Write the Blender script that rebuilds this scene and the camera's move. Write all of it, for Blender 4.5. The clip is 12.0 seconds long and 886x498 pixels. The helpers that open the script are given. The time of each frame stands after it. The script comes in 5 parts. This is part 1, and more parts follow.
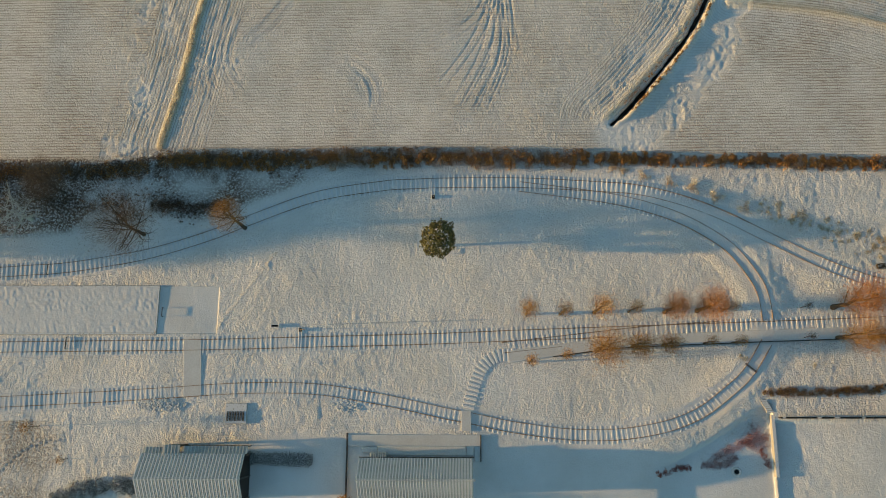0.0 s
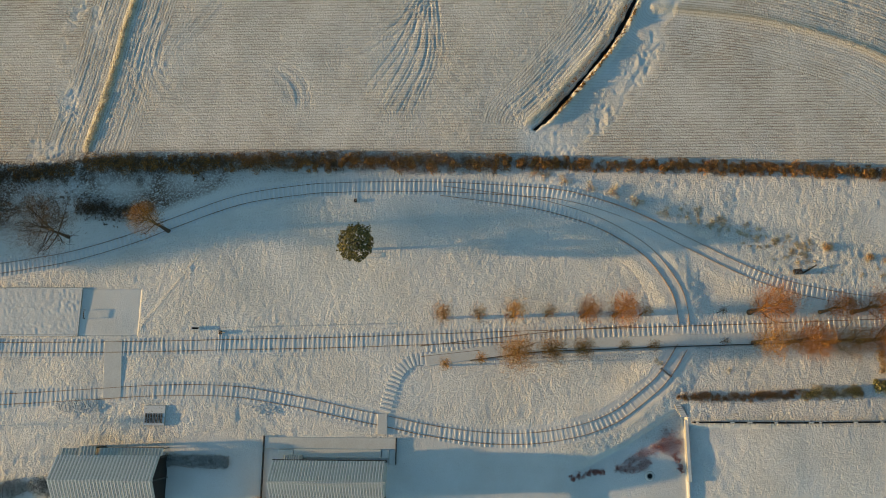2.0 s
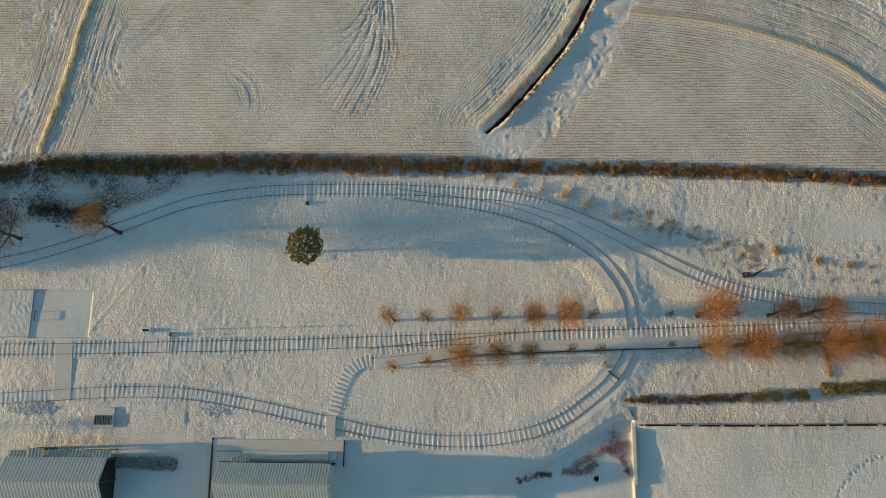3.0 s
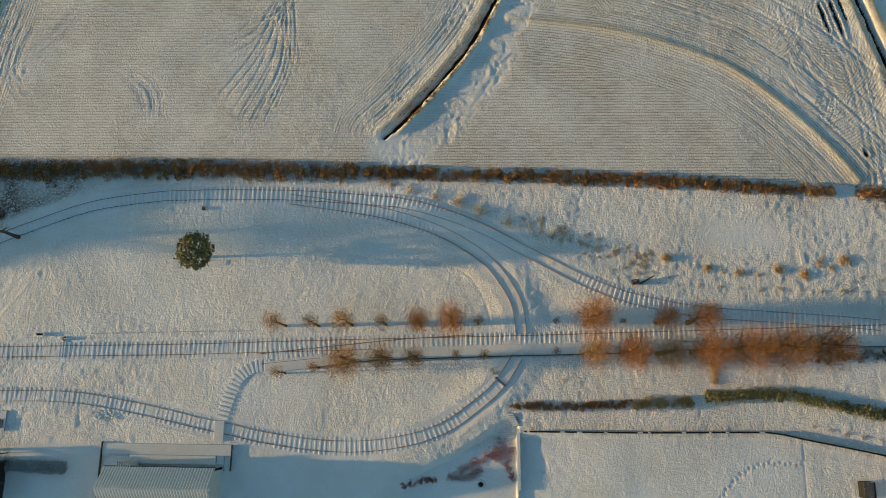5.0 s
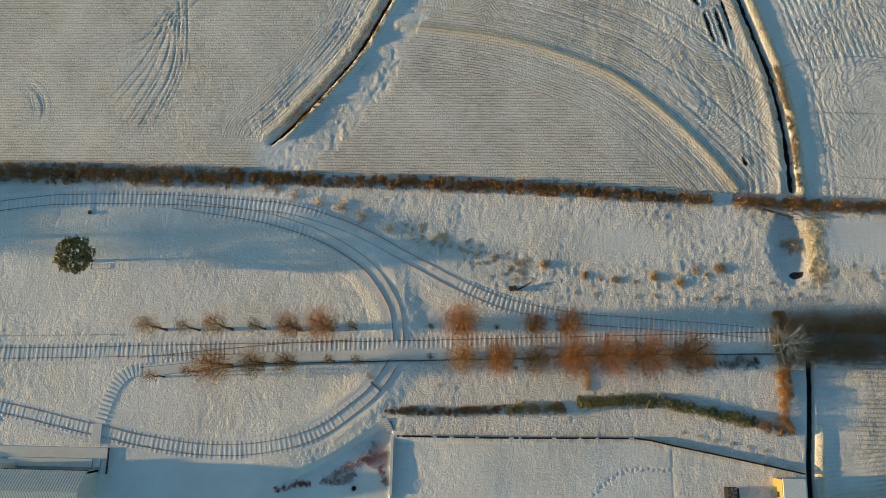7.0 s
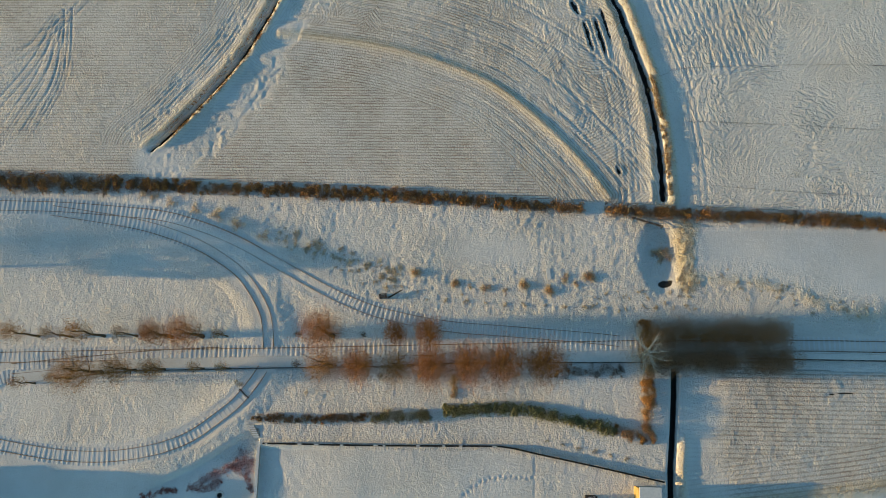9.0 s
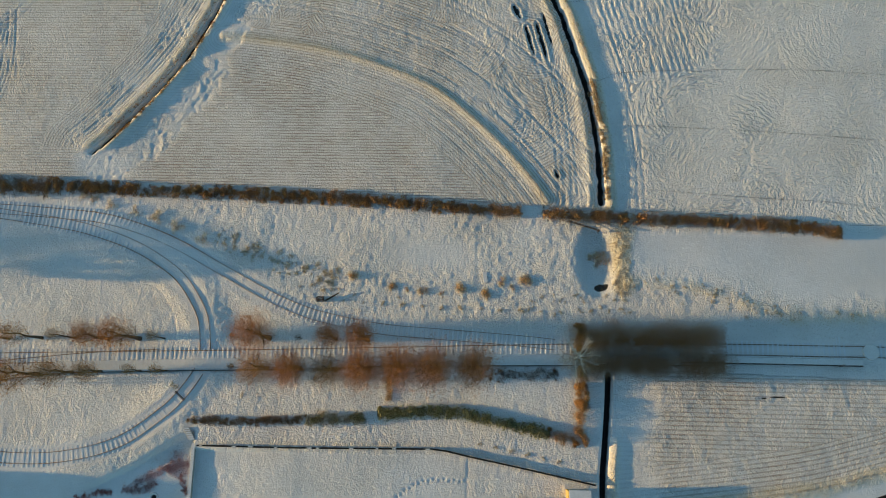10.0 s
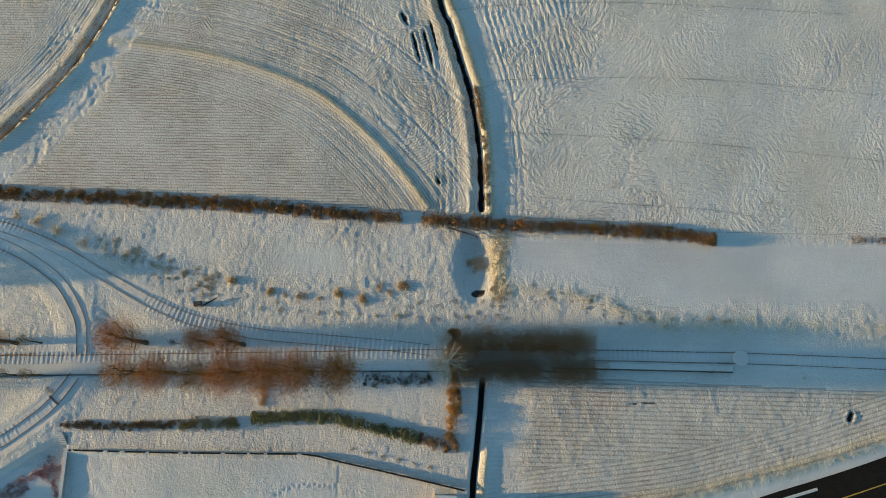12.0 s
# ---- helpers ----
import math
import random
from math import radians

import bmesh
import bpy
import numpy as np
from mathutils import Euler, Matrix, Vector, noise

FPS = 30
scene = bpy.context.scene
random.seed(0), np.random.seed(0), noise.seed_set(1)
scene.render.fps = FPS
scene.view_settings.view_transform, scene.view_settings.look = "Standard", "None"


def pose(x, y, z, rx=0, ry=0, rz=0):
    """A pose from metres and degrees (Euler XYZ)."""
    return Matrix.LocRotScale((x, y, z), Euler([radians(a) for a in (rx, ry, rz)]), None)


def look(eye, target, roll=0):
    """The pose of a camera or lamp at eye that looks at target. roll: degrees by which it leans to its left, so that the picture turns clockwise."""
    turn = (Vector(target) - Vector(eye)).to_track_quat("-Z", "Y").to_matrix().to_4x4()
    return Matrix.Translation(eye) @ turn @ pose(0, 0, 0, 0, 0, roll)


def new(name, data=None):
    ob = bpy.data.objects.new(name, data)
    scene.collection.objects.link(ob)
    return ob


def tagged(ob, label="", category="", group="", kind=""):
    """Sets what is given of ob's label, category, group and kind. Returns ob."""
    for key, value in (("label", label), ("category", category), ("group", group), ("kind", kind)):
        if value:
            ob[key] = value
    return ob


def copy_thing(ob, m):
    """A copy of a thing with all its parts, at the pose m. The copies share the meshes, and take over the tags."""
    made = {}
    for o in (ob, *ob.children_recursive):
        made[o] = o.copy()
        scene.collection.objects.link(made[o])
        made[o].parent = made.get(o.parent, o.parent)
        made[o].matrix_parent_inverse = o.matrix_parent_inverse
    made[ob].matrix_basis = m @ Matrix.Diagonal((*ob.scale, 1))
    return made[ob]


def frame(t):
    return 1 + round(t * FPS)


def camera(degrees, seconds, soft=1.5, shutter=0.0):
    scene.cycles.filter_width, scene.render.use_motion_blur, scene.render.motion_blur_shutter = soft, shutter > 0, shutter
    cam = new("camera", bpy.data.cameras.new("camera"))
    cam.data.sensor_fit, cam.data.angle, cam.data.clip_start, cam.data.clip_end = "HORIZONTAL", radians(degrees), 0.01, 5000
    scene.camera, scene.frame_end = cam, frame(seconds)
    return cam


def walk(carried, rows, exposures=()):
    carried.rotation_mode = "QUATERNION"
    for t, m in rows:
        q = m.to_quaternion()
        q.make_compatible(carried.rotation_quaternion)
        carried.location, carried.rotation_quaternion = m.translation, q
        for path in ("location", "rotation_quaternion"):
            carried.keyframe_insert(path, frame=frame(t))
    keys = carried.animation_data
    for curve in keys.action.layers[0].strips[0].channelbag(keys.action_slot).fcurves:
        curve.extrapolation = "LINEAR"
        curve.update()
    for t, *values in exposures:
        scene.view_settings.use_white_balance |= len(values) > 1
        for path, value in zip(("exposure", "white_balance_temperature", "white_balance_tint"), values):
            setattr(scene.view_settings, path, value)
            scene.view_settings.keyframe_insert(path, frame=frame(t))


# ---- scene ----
cam = camera(62.4, 12.0, soft=0.85)
PATH = [
    (0, (-0.718, -0.348, 100.942), (-0.793, 0.061, 98.986), -10.5),
    (0.5, (1.737, -0.309, 100.951), (1.66, 0.101, 98.995), -10.7),
    (1, (4.495, -0.071, 101.047), (4.417, 0.336, 99.09), -10.8),
    (1.5, (7.454, 0.273, 101.045), (7.375, 0.676, 99.088), -11.0),
    (2, (10.744, 0.08, 101.042), (10.664, 0.49, 99.086), -10.9),
    (2.5, (14.13, 0.299, 101.04), (14.051, 0.708, 99.084), -10.9),
    (3, (17.596, 0.602, 101.061), (17.518, 1.009, 99.105), -10.6),
    (3.2, (19.045, 0.788, 101.054), (18.966, 1.194, 99.097), -10.7),
    (4.8, (31.425, 1.423, 101.116), (31.342, 1.828, 99.159), -11.0),
    (5, (33.049, 1.616, 101.121), (32.965, 2.021, 99.164), -11.2),
    (5.5, (36.859, 1.9, 101.199), (36.78, 2.303, 99.242), -10.5),
    (6, (41.151, 2.118, 101.3), (41.07, 2.522, 99.343), -10.7),
    (6.5, (45.368, 2.345, 101.441), (45.287, 2.747, 99.483), -10.6),
    (7, (49.679, 2.46, 101.413), (49.599, 2.866, 99.456), -10.3),
    (7.2, (51.375, 2.62, 101.373), (51.296, 3.026, 99.416), -10.1),
    (9, (67.555, 3.762, 101.378), (67.478, 4.169, 99.422), -9.7),
    (9.5, (71.856, 4.058, 101.453), (71.781, 4.465, 99.496), -9.3),
    (10, (76.227, 4.297, 101.473), (76.153, 4.705, 99.516), -9.1),
    (10.5, (80.464, 4.375, 101.481), (80.392, 4.787, 99.525), -8.7),
    (11, (84.619, 4.642, 101.491), (84.548, 5.055, 99.535), -8.4),
    (11.5, (88.821, 4.814, 101.437), (88.751, 5.228, 99.482), -8.2),
    (12, (92.383, 4.728, 101.493), (92.328, 5.149, 99.539), -6.1),
]
walk(cam, [(t, look(eye, target, roll)) for t, eye, target, roll in PATH], [(0, 0.17, 6700, 7), (6, 0.17, 6320, 6), (12, 0.20, 6000, 5)])

# ---- light ----
SUN_UP = 7.6                       # degrees above the horizon; it shines towards +x
sun_way = Vector((1.0, 0.04, -math.tan(radians(SUN_UP))))
world = bpy.data.worlds.new("world")
scene.world = world
world.use_nodes = True
wn = world.node_tree.nodes
sky = wn.new("ShaderNodeTexSky")
sky.sky_type, sky.sun_disc = "NISHITA", False
sky.sun_elevation, sky.sun_rotation = radians(SUN_UP), radians(270)
sky.air_density, sky.dust_density, sky.ozone_density = 1.0, 0.6, 1.4
tint = wn.new("ShaderNodeMix")
tint.data_type, tint.blend_type = "RGBA", "MULTIPLY"
tint.inputs[0].default_value, tint.inputs[7].default_value = 1.0, (0.80, 1.0, 1.0, 1.0)   # a clear winter sky, a little greener than the model's
world.node_tree.links.new(sky.outputs[0], tint.inputs[6])
world.node_tree.links.new(tint.outputs[2], wn["Background"].inputs[0])
wn["Background"].inputs[1].default_value = 0.148
sun = new("sun", bpy.data.lights.new("sun", "SUN"))
sun.data.energy, sun.data.angle, sun.data.color = 4.85, radians(0.9), (1.0, 0.63, 0.25)
sun.matrix_world = look((0, 0, 60), Vector((0, 0, 60)) + sun_way)


# ---- materials ----
def material(name):
    m = bpy.data.materials.new(name)
    m.use_nodes = True
    return m, m.node_tree.nodes, m.node_tree.links, m.node_tree.nodes["Principled BSDF"]


def put(nodes, kind, **values):
    n = nodes.new(kind)
    for key, v in values.items():
        if key in n.inputs:
            n.inputs[key].default_value = v
    return n


def ramp(nodes, links, source, lo, hi, a=0.0, b=1.0):
    n = nodes.new("ShaderNodeMapRange")
    n.interpolation_type = "SMOOTHSTEP"
    links.new(source, n.inputs["Value"])
    for k, v in (("From Min", lo), ("From Max", hi), ("To Min", a), ("To Max", b)):
        n.inputs[k].default_value = v
    return n.outputs[0]


def calc(nodes, links, op, a, b=None, c=None):
    n = nodes.new("ShaderNodeMath")
    n.operation = op
    for i, v in enumerate((a, b, c)):
        if v is None:
            continue
        if isinstance(v, (int, float)):
            n.inputs[i].default_value = v
        else:
            links.new(v, n.inputs[i])
    return n.outputs[0]


def blend(nodes, links, fac, a, b):
    n = nodes.new("ShaderNodeMix")
    n.data_type = "RGBA"
    for slot, v in ((0, fac), (6, a), (7, b)):
        if isinstance(v, (int, float)):
            n.inputs[slot].default_value = v
        elif isinstance(v, tuple):
            n.inputs[slot].default_value = (*v, 1)
        else:
            links.new(v, n.inputs[slot])
    return n.outputs[2]


def noise_at(nodes, links, coords, scale, detail=3.0, rough=0.55, warp=0.0):
    n = put(nodes, "ShaderNodeTexNoise", Scale=scale, Detail=detail, Roughness=rough, Distortion=warp)
    links.new(coords, n.inputs["Vector"])
    return n.outputs[0]


def bumped(nodes, links, bsdf, height, distance, strength=1.0):
    b = put(nodes, "ShaderNodeBump", Strength=strength, Distance=distance)
    links.new(height, b.inputs["Height"])
    links.new(b.outputs[0], bsdf.inputs["Normal"])


def plain(name, low, high, scale, rough=0.8, bump=0.01, metal=0.0, island=False, per_object=0.0, snow=0.0):
    """A surface between two colours, with grain and stains, and snow lying on its upper side where asked."""
    m, n, l, bsdf = material(name)
    pos = n.new("ShaderNodeTexCoord").outputs["Object"]
    fine, broad = noise_at(n, l, pos, scale), noise_at(n, l, pos, scale * 0.13, 4)
    fac = calc(n, l, "ADD", calc(n, l, "MULTIPLY", fine, 0.6), calc(n, l, "MULTIPLY", broad, 0.4))
    if island:
        r = n.new("ShaderNodeNewGeometry").outputs["Random Per Island"]
        fac = calc(n, l, "ADD", calc(n, l, "MULTIPLY", fac, 0.35), calc(n, l, "MULTIPLY", r, 0.65))
    if per_object:
        r = n.new("ShaderNodeObjectInfo").outputs["Random"]
        fac = calc(n, l, "ADD", fac, calc(n, l, "MULTIPLY", calc(n, l, "SUBTRACT", r, 0.5), per_object))
    col = blend(n, l, ramp(n, l, fac, 0.25, 0.75), low, high)
    if snow:
        up = n.new("ShaderNodeSeparateXYZ")
        l.new(n.new("ShaderNodeNewGeometry").outputs["True Normal"], up.inputs[0])
        cover = calc(n, l, "ADD", up.outputs[2], calc(n, l, "MULTIPLY", calc(n, l, "SUBTRACT", fine, 0.5), 0.9))
        col = blend(n, l, ramp(n, l, cover, 1.0 - snow, 1.15 - snow), col, (0.78, 0.79, 0.82))
    l.new(col, bsdf.inputs["Base Color"])
    bsdf.inputs["Roughness"].default_value, bsdf.inputs["Metallic"].default_value = rough, metal
    if bump:
        bumped(n, l, bsdf, fine, bump)
    return m


def ground_material():
    m, n, l, bsdf = material("snowy_ground")
    pos = n.new("ShaderNodeNewGeometry").outputs["Position"]

    def attr(name):
        a = n.new("ShaderNodeAttribute")
        a.attribute_name = name
        return a.outputs["Fac"]
    stub, row, run, lump, mud, straw, brush, ridge = (attr(k) for k in ("stub", "row", "run", "lump", "mud", "straw", "brush", "ridge"))
    broad, mid, fine = noise_at(n, l, pos, 0.11, 4), noise_at(n, l, pos, 3.1, 2, 0.5, 0.4), noise_at(n, l, pos, 6.0, 3, 0.65)
    col = blend(n, l, ramp(n, l, broad, 0.35, 0.7), (0.85, 0.84, 0.84), (0.75, 0.735, 0.72))
    blades = calc(n, l, "MULTIPLY", ramp(n, l, calc(n, l, "ADD", calc(n, l, "MULTIPLY", fine, 0.6), calc(n, l, "MULTIPLY", mid, 0.4)), 0.52, 0.72), calc(n, l, "MULTIPLY", calc(n, l, "MINIMUM", lump, 0.7), 0.5))
    col = blend(n, l, blades, col, (0.36, 0.28, 0.16))
    wobble = calc(n, l, "MULTIPLY_ADD", calc(n, l, "SUBTRACT", mid, 0.5), 0.9, calc(n, l, "MULTIPLY", row, 2 * math.pi / 0.42))
    rows = calc(n, l, "SINE", wobble)
    lay = n.new("ShaderNodeCombineXYZ")
    l.new(calc(n, l, "MULTIPLY", run, 0.55), lay.inputs[0])
    l.new(calc(n, l, "MULTIPLY", row, 2.4), lay.inputs[1])
    streak = noise_at(n, l, lay.outputs[0], 1.0, 3, 0.6, 0.2)
    worm_lay = n.new("ShaderNodeCombineXYZ")
    l.new(calc(n, l, "MULTIPLY", run, 0.85), worm_lay.inputs[0])
    l.new(calc(n, l, "MULTIPLY", row, 1.85), worm_lay.inputs[1])
    worm = ramp(n, l, noise_at(n, l, worm_lay.outputs[0], 1.0, 2, 0.55, 0.5), 0.38, 0.62)
    lines = ramp(n, l, rows, 0.1, 0.95, -0.4, 1.0)
    bare = calc(n, l, "MULTIPLY", ramp(n, l, calc(n, l, "ADD", calc(n, l, "MULTIPLY", lines, 0.2), calc(n, l, "MULTIPLY_ADD", fine, 0.45, calc(n, l, "MULTIPLY", streak, 0.75))), 0.42, 0.92), ramp(n, l, broad, 0.2, 0.75, 0.45, 1.0))
    col = blend(n, l, calc(n, l, "MULTIPLY", bare, stub), col, (0.235, 0.17, 0.12))
    blade2 = calc(n, l, "MULTIPLY", straw, ramp(n, l, fine, 0.32, 0.62, 0.45, 1.0))
    col = blend(n, l, blade2, col, (0.76, 0.65, 0.43))
    col = blend(n, l, calc(n, l, "MULTIPLY", straw, ramp(n, l, mid, 0.58, 0.72, 0.0, 0.75)), col, (0.34, 0.24, 0.12))
    col = blend(n, l, calc(n, l, "MULTIPLY", brush, ramp(n, l, calc(n, l, "ADD", calc(n, l, "MULTIPLY", mid, 0.6), calc(n, l, "MULTIPLY", fine, 0.4)), 0.34, 0.58)), col, (0.155, 0.098, 0.066))
    col = blend(n, l, ramp(n, l, calc(n, l, "ADD", mud, calc(n, l, "MULTIPLY", calc(n, l, "SUBTRACT", fine, 0.5), 0.5)), 0.35, 0.65), col, (0.014, 0.012, 0.011))
    l.new(col, bsdf.inputs["Base Color"])
    l.new(ramp(n, l, mud, 0.3, 0.9, 0.75, 0.35), bsdf.inputs["Roughness"])
    h = calc(n, l, "MULTIPLY", calc(n, l, "ADD", calc(n, l, "MULTIPLY", mid, 0.21), calc(n, l, "MULTIPLY", fine, 0.19)), lump)
    h = calc(n, l, "ADD", h, calc(n, l, "MULTIPLY", calc(n, l, "MULTIPLY", worm, 0.22), ridge))
    h = calc(n, l, "ADD", h, calc(n, l, "MULTIPLY", calc(n, l, "MULTIPLY_ADD", mid, 0.2, calc(n, l, "MULTIPLY", fine, 0.14)), straw))
    h = calc(n, l, "ADD", h, calc(n, l, "MULTIPLY", calc(n, l, "MULTIPLY_ADD", streak, 0.12, calc(n, l, "MULTIPLY_ADD", lines, -0.012, calc(n, l, "MULTIPLY_ADD", fine, 0.20, calc(n, l, "MULTIPLY", mid, 0.19)))), stub))
    h = calc(n, l, "ADD", h, calc(n, l, "MULTIPLY", fine, 0.006))
    bumped(n, l, bsdf, h, 1.0)
    return m


GROUND = ground_material()
SNOW = plain("snow", (0.72, 0.72, 0.73), (0.84, 0.84, 0.85), 3.5, 0.75, 0.03)
CRUST = plain("trodden_snow", (0.66, 0.65, 0.64), (0.78, 0.78, 0.78), 5.0, 0.7, 0.012)
SLEEPER = plain("snowed_timber", (0.09, 0.065, 0.045), (0.17, 0.13, 0.09), 9.0, 0.85, 0.01, snow=1.25, per_object=0.2)
RUST = plain("rusty_steel", (0.20, 0.145, 0.11), (0.40, 0.31, 0.24), 11.0, 0.7, 0.004, 0.3)
BARK = plain("dark_bark", (0.035, 0.026, 0.02), (0.10, 0.075, 0.05), 14.0, 0.9, 0.02)
SNOWY_RAIL = plain("pale_rusty_steel", (0.25, 0.17, 0.12), (0.46, 0.34, 0.26), 9.0, 0.7, 0.004, 0.1)
PALE_BARK = plain("pale_bark", (0.48, 0.44, 0.39), (0.78, 0.74, 0.68), 6.0, 0.85, 0.01)
TWIG = plain("rusty_twigs", (0.23, 0.085, 0.02), (0.60, 0.27, 0.065), 5.0, 0.85, 0, island=True)
BROWN_TWIG = plain("brown_twigs", (0.09, 0.055, 0.03), (0.30, 0.18, 0.085), 5.0, 0.9, 0, island=True)
GREY_TWIG = plain("grey_brown_twigs", (0.07, 0.05, 0.038), (0.27, 0.18, 0.115), 5.0, 0.9, 0, island=True)
GOLD_LEAF = plain("withered_gold_leaves", (0.20, 0.085, 0.025), (0.74, 0.39, 0.11), 6.0, 0.8, 0, island=True)
GOLD_TWIG = plain("golden_twigs", (0.19, 0.09, 0.025), (0.56, 0.31, 0.085), 5.0, 0.85, 0, island=True)
FROST_STRAW = plain("frosted_dead_grass", (0.46, 0.34, 0.18), (0.90, 0.83, 0.68), 6.0, 0.85, 0, island=True)
STRAW = plain("dead_grass", (0.38, 0.28, 0.14), (0.80, 0.70, 0.52), 6.0, 0.85, 0, island=True)
HEDGE_TWIG = plain("hazy_brown_twigs", (0.22, 0.135, 0.08), (0.46, 0.29, 0.165), 5.0, 0.9, 0, island=True)
GREEN_LEAF = plain("frosted_evergreen_leaves", (0.030, 0.042, 0.014), (0.42, 0.39, 0.17), 6.0, 0.5, 0, island=True)
HOLLY = plain("glossy_evergreen_leaves", (0.028, 0.036, 0.010), (0.27, 0.235, 0.06), 4.0, 0.42, 0, island=True)
RED_TWIG = plain("red_stems", (0.28, 0.10, 0.085), (0.58, 0.28, 0.23), 5.0, 0.8, 0, island=True)
FROST_LEAF = plain("snowed_dark_leaves", (0.06, 0.065, 0.06), (0.80, 0.82, 0.84), 6.0, 0.7, 0, island=True)
SHEET = plain("weathered_grey_sheeting", (0.40, 0.42, 0.42), (0.62, 0.64, 0.63), 5.0, 0.6, 0.004)
STEEL = plain("dark_green_steel", (0.03, 0.035, 0.032), (0.07, 0.075, 0.07), 6.0, 0.55, 0.003)
RENDERED = plain("pale_render", (0.42, 0.43, 0.42), (0.58, 0.58, 0.56), 4.0, 0.85, 0.006)
STONE = plain("snowed_concrete", (0.35, 0.33, 0.30), (0.52, 0.49, 0.45), 6.0, 0.85, 0.006, snow=0.2)
TIMBER = plain("dark_creosoted_timber", (0.018, 0.014, 0.012), (0.07, 0.052, 0.04), 9.0, 0.85, 0.006, snow=-0.02)
PALE_WOOD = plain("pale_timber", (0.34, 0.27, 0.18), (0.58, 0.48, 0.34), 8.0, 0.8, 0.006)
ASPHALT = plain("dark_asphalt", (0.010, 0.009, 0.008), (0.026, 0.023, 0.019), 4.0, 0.9, 0.006)
ASPHALT.node_tree.nodes["Principled BSDF"].inputs["Specular IOR Level"].default_value = 0.2
YELLOW = plain("yellow_road_paint", (0.42, 0.25, 0.03), (0.62, 0.40, 0.06), 9.0, 0.6, 0.002)
BLACK = plain("near_black", (0.004, 0.004, 0.004), (0.014, 0.014, 0.014), 7.0, 0.7, 0.004)
GLASS = plain("dark_glass", (0.015, 0.02, 0.025), (0.03, 0.04, 0.05), 2.0, 0.08, 0)
YELLOW_WALL = plain("ochre_render", (0.50, 0.34, 0.11), (0.66, 0.47, 0.17), 3.0, 0.85, 0.006)


# ---- mesh tools ----
class Buf:
    """Collects vertices and faces of one mesh."""

    def __init__(self):
        self.v, self.f = [], []
        self.n = 0

    def add(self, verts, faces):
        self.v.append(np.asarray(verts, float).reshape(-1, 3))
        self.f += [[i + self.n for i in f] for f in faces]
        self.n += len(self.v[-1])

    def tris(self, verts, faces):
        self.v.append(verts)
        self.f += (faces + self.n).tolist()
        self.n += len(verts)

    def box(self, x0, x1, y0, y1, z0, z1, bevel=0.0):
        b = min(bevel, (x1 - x0) / 3, (y1 - y0) / 3)
        v = [(x0, y0, z0), (x1, y0, z0), (x1, y1, z0), (x0, y1, z0)]
        v += [(x0, y0, z1 - b), (x1, y0, z1 - b), (x1, y1, z1 - b), (x0, y1, z1 - b)]
        f = [(3, 2, 1, 0), (0, 1, 5, 4), (1, 2, 6, 5), (2, 3, 7, 6), (3, 0, 4, 7)]
        if b:
            v += [(x0 + b, y0 + b, z1), (x1 - b, y0 + b, z1), (x1 - b, y1 - b, z1), (x0 + b, y1 - b, z1)]
            f += [(4, 5, 9, 8), (5, 6, 10, 9), (6, 7, 11, 10), (7, 4, 8, 11), (8, 9, 10, 11)]
        else:
            f += [(4, 5, 6, 7)]
        self.add(v, f)

    def tube(self, pts, radii, sides=5):
        pts = [Vector(p) for p in pts]
        v, f = [], []
        for i, p in enumerate(pts):
            d = (pts[min(i + 1, len(pts) - 1)] - pts[max(i - 1, 0)]).normalized()
            a = d.orthogonal().normalized()
            b = d.cross(a)
            for k in range(sides):
                t = 2 * math.pi * k / sides
                v.append(p + (a * math.cos(t) + b * math.sin(t)) * radii[i])
        for i in range(len(pts) - 1):
            for k in range(sides):
                q, r = i * sides + k, i * sides + (k + 1) % sides
                f.append((q, r, r + sides, q + sides))
        f.append(tuple(range(sides))[::-1])
        f.append(tuple(range(len(v) - sides, len(v))))
        self.add(v, f)

    def spikes(self, base, way, width):
        """Tapering twigs from base along way, three-sided."""
        way = np.asarray(way, float)
        side = np.cross(way, np.array([0.31, 0.52, 0.8]) + 0.1 * np.sin(way[:, ::-1] * 9))
        side /= np.linalg.norm(side, axis=1)[:, None] + 1e-9
        other = np.cross(way, side)
        other /= np.linalg.norm(other, axis=1)[:, None] + 1e-9
        w = np.asarray(width).reshape(-1, 1) * np.ones((len(base), 1))
        v = np.empty((len(base), 4, 3))
        v[:, 0], v[:, 1] = base + side * w, base - 0.5 * side * w + 0.87 * other * w
        v[:, 2], v[:, 3] = base - 0.5 * side * w - 0.87 * other * w, base + way
        f = (np.arange(len(base))[:, None, None] * 4 + np.array([[0, 1, 3], [1, 2, 3], [2, 0, 3]])).reshape(-1, 3)
        self.tris(v.reshape(-1, 3), f)

    def leaves(self, at, normal, length, rng):
        """Folded leaves: two triangles each side of a raised rib."""
        n = len(at)
        t = np.cross(normal, rng.normal(size=(n, 3)))
        t /= np.linalg.norm(t, axis=1)[:, None] + 1e-9
        s = np.cross(normal, t)
        L = np.asarray(length).reshape(-1, 1) * np.ones((n, 1))
        v = np.empty((n, 4, 3))
        v[:, 0], v[:, 2] = at - t * L * 0.5, at + t * L * 0.5
        v[:, 1], v[:, 3] = at + s * L * 0.32 + normal * L * 0.12, at - s * L * 0.32 + normal * L * 0.12
        f = (np.arange(n)[:, None, None] * 4 + np.array([[0, 1, 2], [0, 2, 3]])).reshape(-1, 3)
        self.tris(v.reshape(-1, 3), f)

